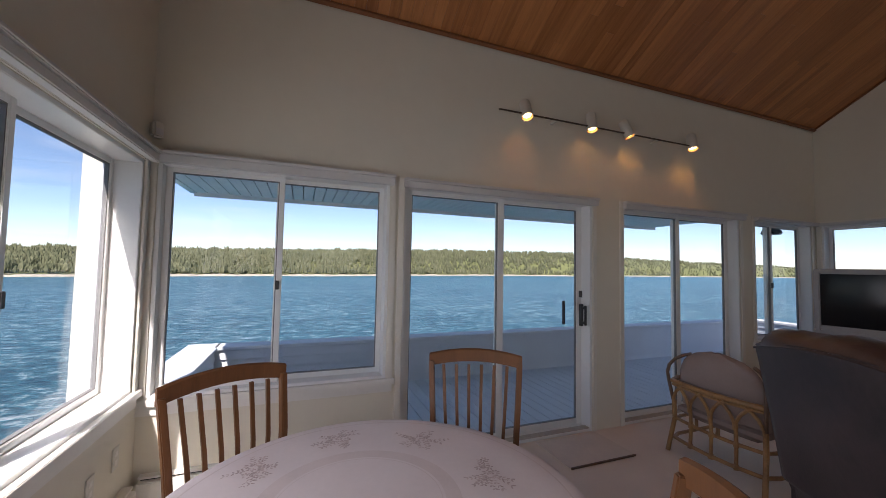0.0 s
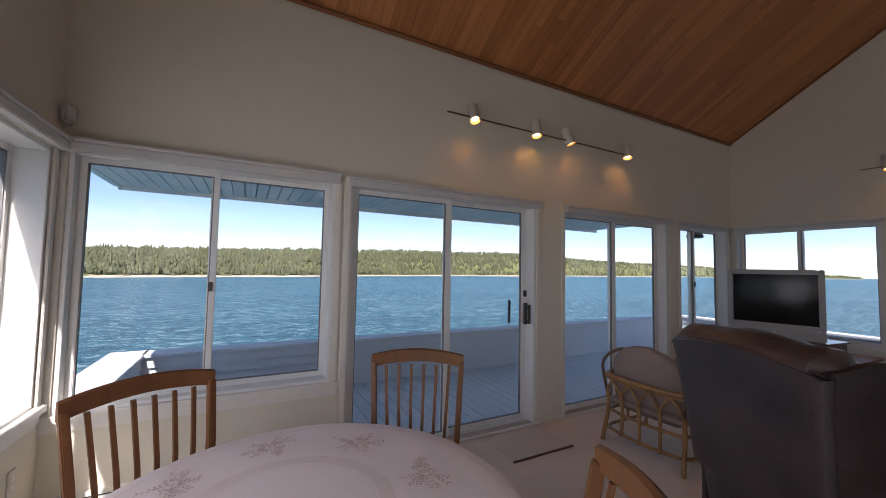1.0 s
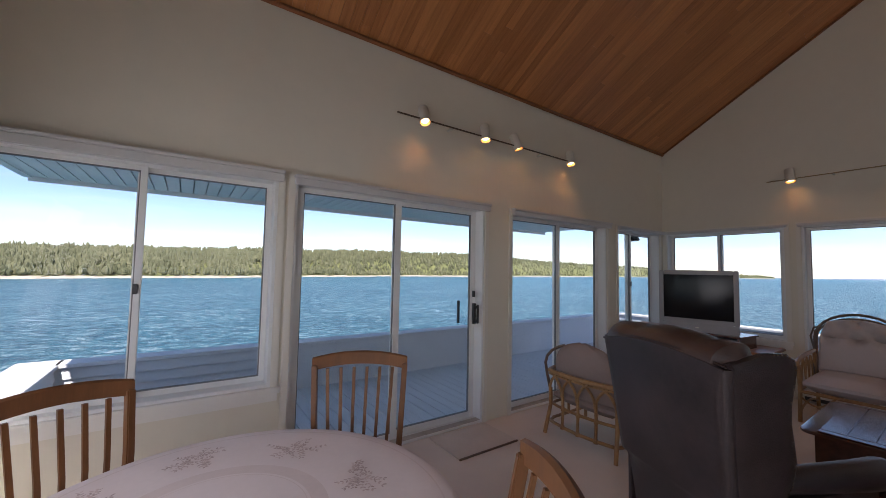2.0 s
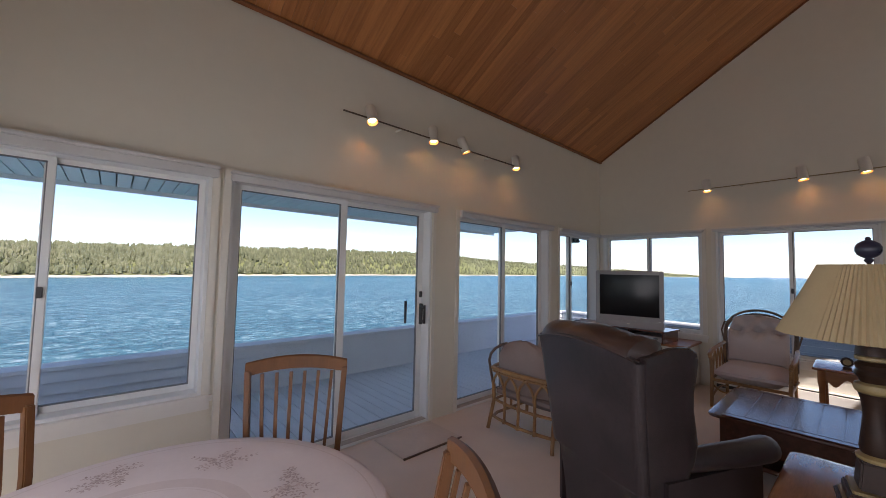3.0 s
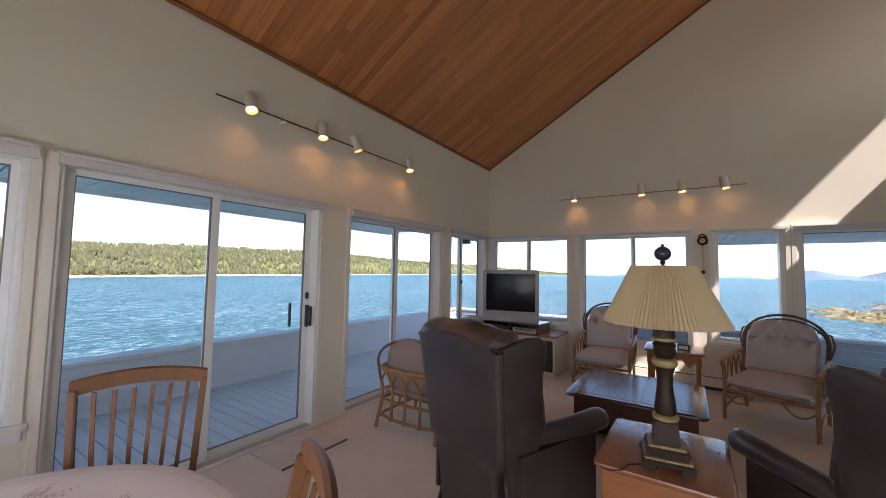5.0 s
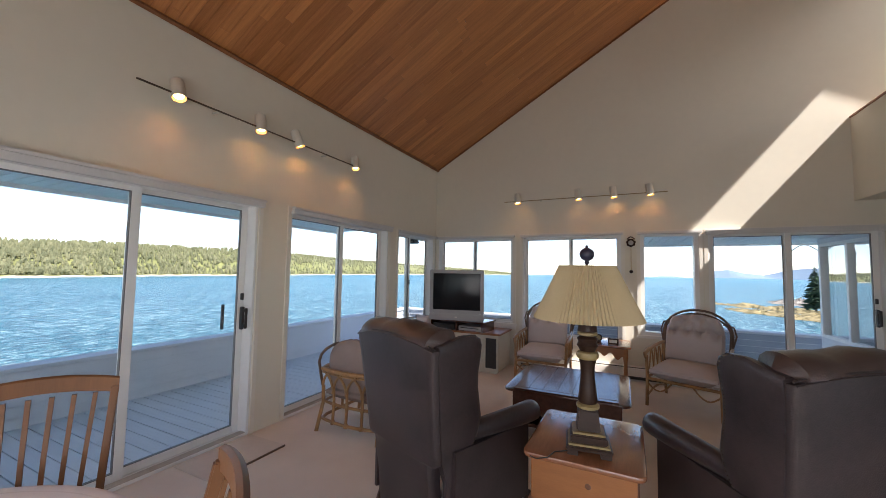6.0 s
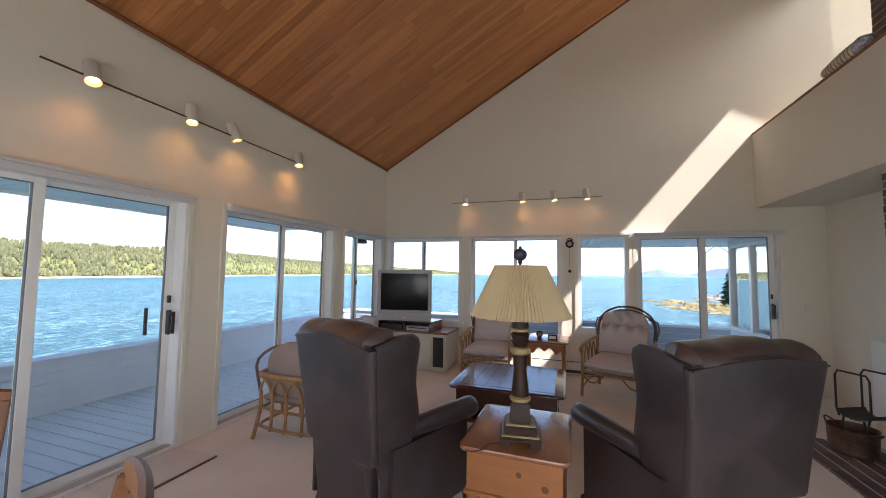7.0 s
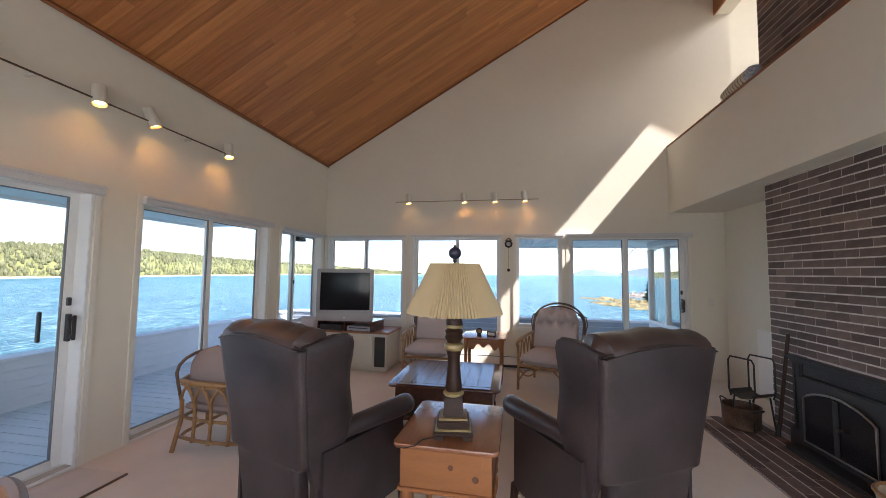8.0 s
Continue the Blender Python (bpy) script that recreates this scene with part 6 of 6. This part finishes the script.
for s in (-1, 1):
    part("handle", tube(B(), arc((s * 0.156, -0.05, 0.18), (s * 0.156, 0.05, 0.18), (s * 0.06, 0, 0.04), 8), 0.007, 6), BLACKM, pan, smooth=True)
pk = thing("fire_tool", pose(4.16, -2.86, 0.021), "long dark fireplace tool leaning on the bricks", "fire tool")
part("shaft", tube(B(), [(0.02, 0.06, 0.0), (-0.03, -0.02, 0.93)], 0.015, 8), WALNUT, pk, smooth=True)
part("ferrule", tube(B(), [(0.024, 0.066, -0.0), (0.018, 0.057, 0.10)], 0.019, 8), BLACKM, pk, smooth=True)
bk = thing("kindling_basket", pose(2.68, -2.55, 0.02), "pale basket with sticks on the hearth", "basket")
b = lathe(B(), [(0.0, 0.0), (0.13, 0.0), (0.17, 0.25), (0.18, 0.27), (0.165, 0.27), (0.125, 0.015), (0.0, 0.012)], 30, wave=lambda k: 0.02 if k % 2 else -0.02)
part("body", b, mat("pale_wicker", (0.52, 0.42, 0.30), 0.8, 0.2, 20, 0.4, 60), bk)
part("rim", tube(B(), [(0.175 * math.cos(2 * math.pi * k / 24), 0.175 * math.sin(2 * math.pi * k / 24), 0.272) for k in range(24)], 0.012, 6, closed=True), RATTAN, bk, smooth=True)
tagged(part("door_4", box(B(), 5.10, 5.46, S + 0.001, S + 0.03, 0.02, 0.82), TRIM, bevel=0.004), "low white panel door in the wall beside the chimney", "door", kind="structure")

# striped roll on the loft parapet
STRIPES = mat("striped_weave", (0.42, 0.36, 0.25), 0.85, 0.2, 14, 0.4, 90, island=0.0, second=(0.10, 0.08, 0.06))
roll = thing("striped_basket", pose(4.46, -2.755, 3.3845, 0, 0, 0) @ Matrix.Scale(0.80, 4), "striped woven basket lying on the loft parapet", "basket")
PALEBAND = mat("pale_weave", (0.66, 0.58, 0.43), 0.85, 0.15, 20, 0.4, 90)
BLUEBAND = mat("blue_white_weave", (0.55, 0.57, 0.60), 0.8, 0.3, 45, 0.3, 90, second=(0.12, 0.14, 0.20))
x, k = 0.325, 0
while x > -0.20:
    wdt = 0.042 if k % 2 == 0 else 0.016
    f0, f1 = (0.325 - x) / 0.65, (0.325 - x + wdt) / 0.65
    r0, r1 = (0.046 + 0.05 * math.sin(math.pi * (0.12 + 0.5 * q)) for q in (f0, f1))
    part("pale_band" if k % 2 == 0 else "dark_band", tube(B(), [(x, 0, 0.09), (x - wdt / 2, 0, 0.092), (x - wdt, 0, 0.09)], [r0, (r0 + r1) / 2 + 0.003, r1], 18), PALEBAND if k % 2 == 0 else STRIPES, roll, smooth=True)
    x -= wdt
    k += 1
part("end_knot", tube(B(), [(x, 0, 0.092), (x - 0.05, 0, 0.098), (x - 0.10, 0, 0.095), (x - 0.13, 0, 0.09)], [0.094, 0.098, 0.08, 0.03], 18), BLUEBAND, roll, "blue and white patterned end", smooth=True)

# ---------------------------------------------------------------- spruce on the rocks
SPRUCE = mat("spruce_needles", (0.045, 0.075, 0.040), 0.9, 0.3, 0.8, island=0.6, second=(0.018, 0.032, 0.02), spec=0.1)
BARK = mat("bark", (0.13, 0.10, 0.08), 0.95, 0.3, 3, 0.5, 20)


def spruce(az, d, height, base, seed, label):
    r = random.Random(seed)
    x, y = polar(az, d)
    ob = thing("spruce_tree", pose(x, y, WATER_Z + base), label, "tree", "spruces on the bank")
    part("trunk", tube(B(), [(0, 0, 0), (0.05, 0, height * 0.5), (0, 0, height)], [height * 0.02, height * 0.013, 0.02], 8), BARK, ob)
    verts, faces = [], []
    n = 46
    for i in range(n):
        f = i / n
        z = height * (0.10 + 0.9 * f)
        for _ in range(9):
            a = r.uniform(0, 6.28)
            ln = height * 0.26 * (1 - f) ** 0.7 * r.uniform(0.5, 1.15) + 0.15
            wd_ = ln * 0.28
            c, s = math.cos(a), math.sin(a)
            tip = (ln * c, ln * s, z - ln * r.uniform(0.05, 0.35))
            mid = 0.55
            b0 = len(verts)
            verts += [(0, 0, z + 0.1), (ln * mid * c - wd_ * s, ln * mid * s + wd_ * c, z - ln * 0.2), tip, (ln * mid * c + wd_ * s, ln * mid * s - wd_ * c, z - ln * 0.2), (ln * mid * c, ln * mid * s, z - ln * 0.02)]
            faces += [(b0, b0 + 1, b0 + 4), (b0 + 1, b0 + 2, b0 + 4), (b0 + 2, b0 + 3, b0 + 4), (b0 + 3, b0, b0 + 4)]
    me = bpy.data.meshes.new("crown")
    me.from_pydata(verts, [], faces)
    me.materials.append(SPRUCE)
    cr = new("crown", me)
    cr.parent = ob
    return ob


spruce(-19.25, 214, 18.5, 2.2, 2, "dark ragged spruce on the rock bank")
spruce(-22.0, 290, 20, 3.5, 6, "dark ragged spruce on the rock bank")
spruce(-24.5, 285, 19, 3.5, 9, "dark ragged spruce on the rock bank")

# ---------------------------------------------------------------- bricks
me_full = brick_mesh("brick", bl, 0.012, bh, BRICK)
rng = random.Random(21)
x0s, x1s, tops = STOVE
rest = B()
near = []
course = 0
z = 0.03 + bh / 2
while z < 6.9:
    x = BX - bl / 2 - 0.0 + (0.0 if course % 2 == 0 else (bl + hj) / 2)
    while x > 1.7:
        lx = bl
        cx = x
        if x + bl / 2 > BX:
            lx = bl - (x + bl / 2 - BX)
            cx = BX - lx / 2
        hidden = (x0s - 0.0 < cx < x1s and z < tops + 0.02) or 2.36 < z < 2.58
        if not hidden and lx > 0.03:
            if lx == bl and cx > 3.0 and 0.02 < z < 2.36:
                near.append((cx, z))
            else:
                box(rest, cx - lx / 2, cx + lx / 2, BY - 0.008, BY + rng.uniform(-0.002, 0.002), z - bh / 2, z + bh / 2)
        x -= bl + hj
    z += bh + bj
    course += 1
# the chimney's side
z, course = 0.03 + bh / 2, 0
while z < 6.9:
    y = BY - 0.1 if course % 2 == 0 else BY - 0.05
    while y > -3.35:
        box(rest, BX - 0.008, BX + rng.uniform(-0.002, 0.002), y - bl / 2 + 0.0, min(y + bl / 2, BY - 0.0085), z - bh / 2, z + bh / 2)
        y -= bl + hj
    z += bh + bj
    course += 1
tagged(part("brick_rest", rest, BRICK_REST, core), kind="stuff")
for cx, z in sorted(near, key=lambda p: -p[0])[:300]:
    ob = new("brick", me_full)
    ob.location = (cx, BY - 0.006 + rng.uniform(-0.001, 0.001), z)
    ob.parent = core
# hearth bricks lie flat
me_flat = brick_mesh("brick", bl, 0.092, 0.02, BRICK)
row = 0
y = -2.225 - 0.046
while y > BY + 0.05:
    x = 4.60 - bl / 2 - (0 if row % 2 == 0 else (bl + hj) / 2)
    while x > 2.2:
        ob = new("brick", me_flat)
        ob.location = (x, y, 0.0105 + rng.uniform(-0.001, 0.001))
        ob.parent = hearth
        x -= bl + hj
    y -= 0.092 + 0.012
    row += 1
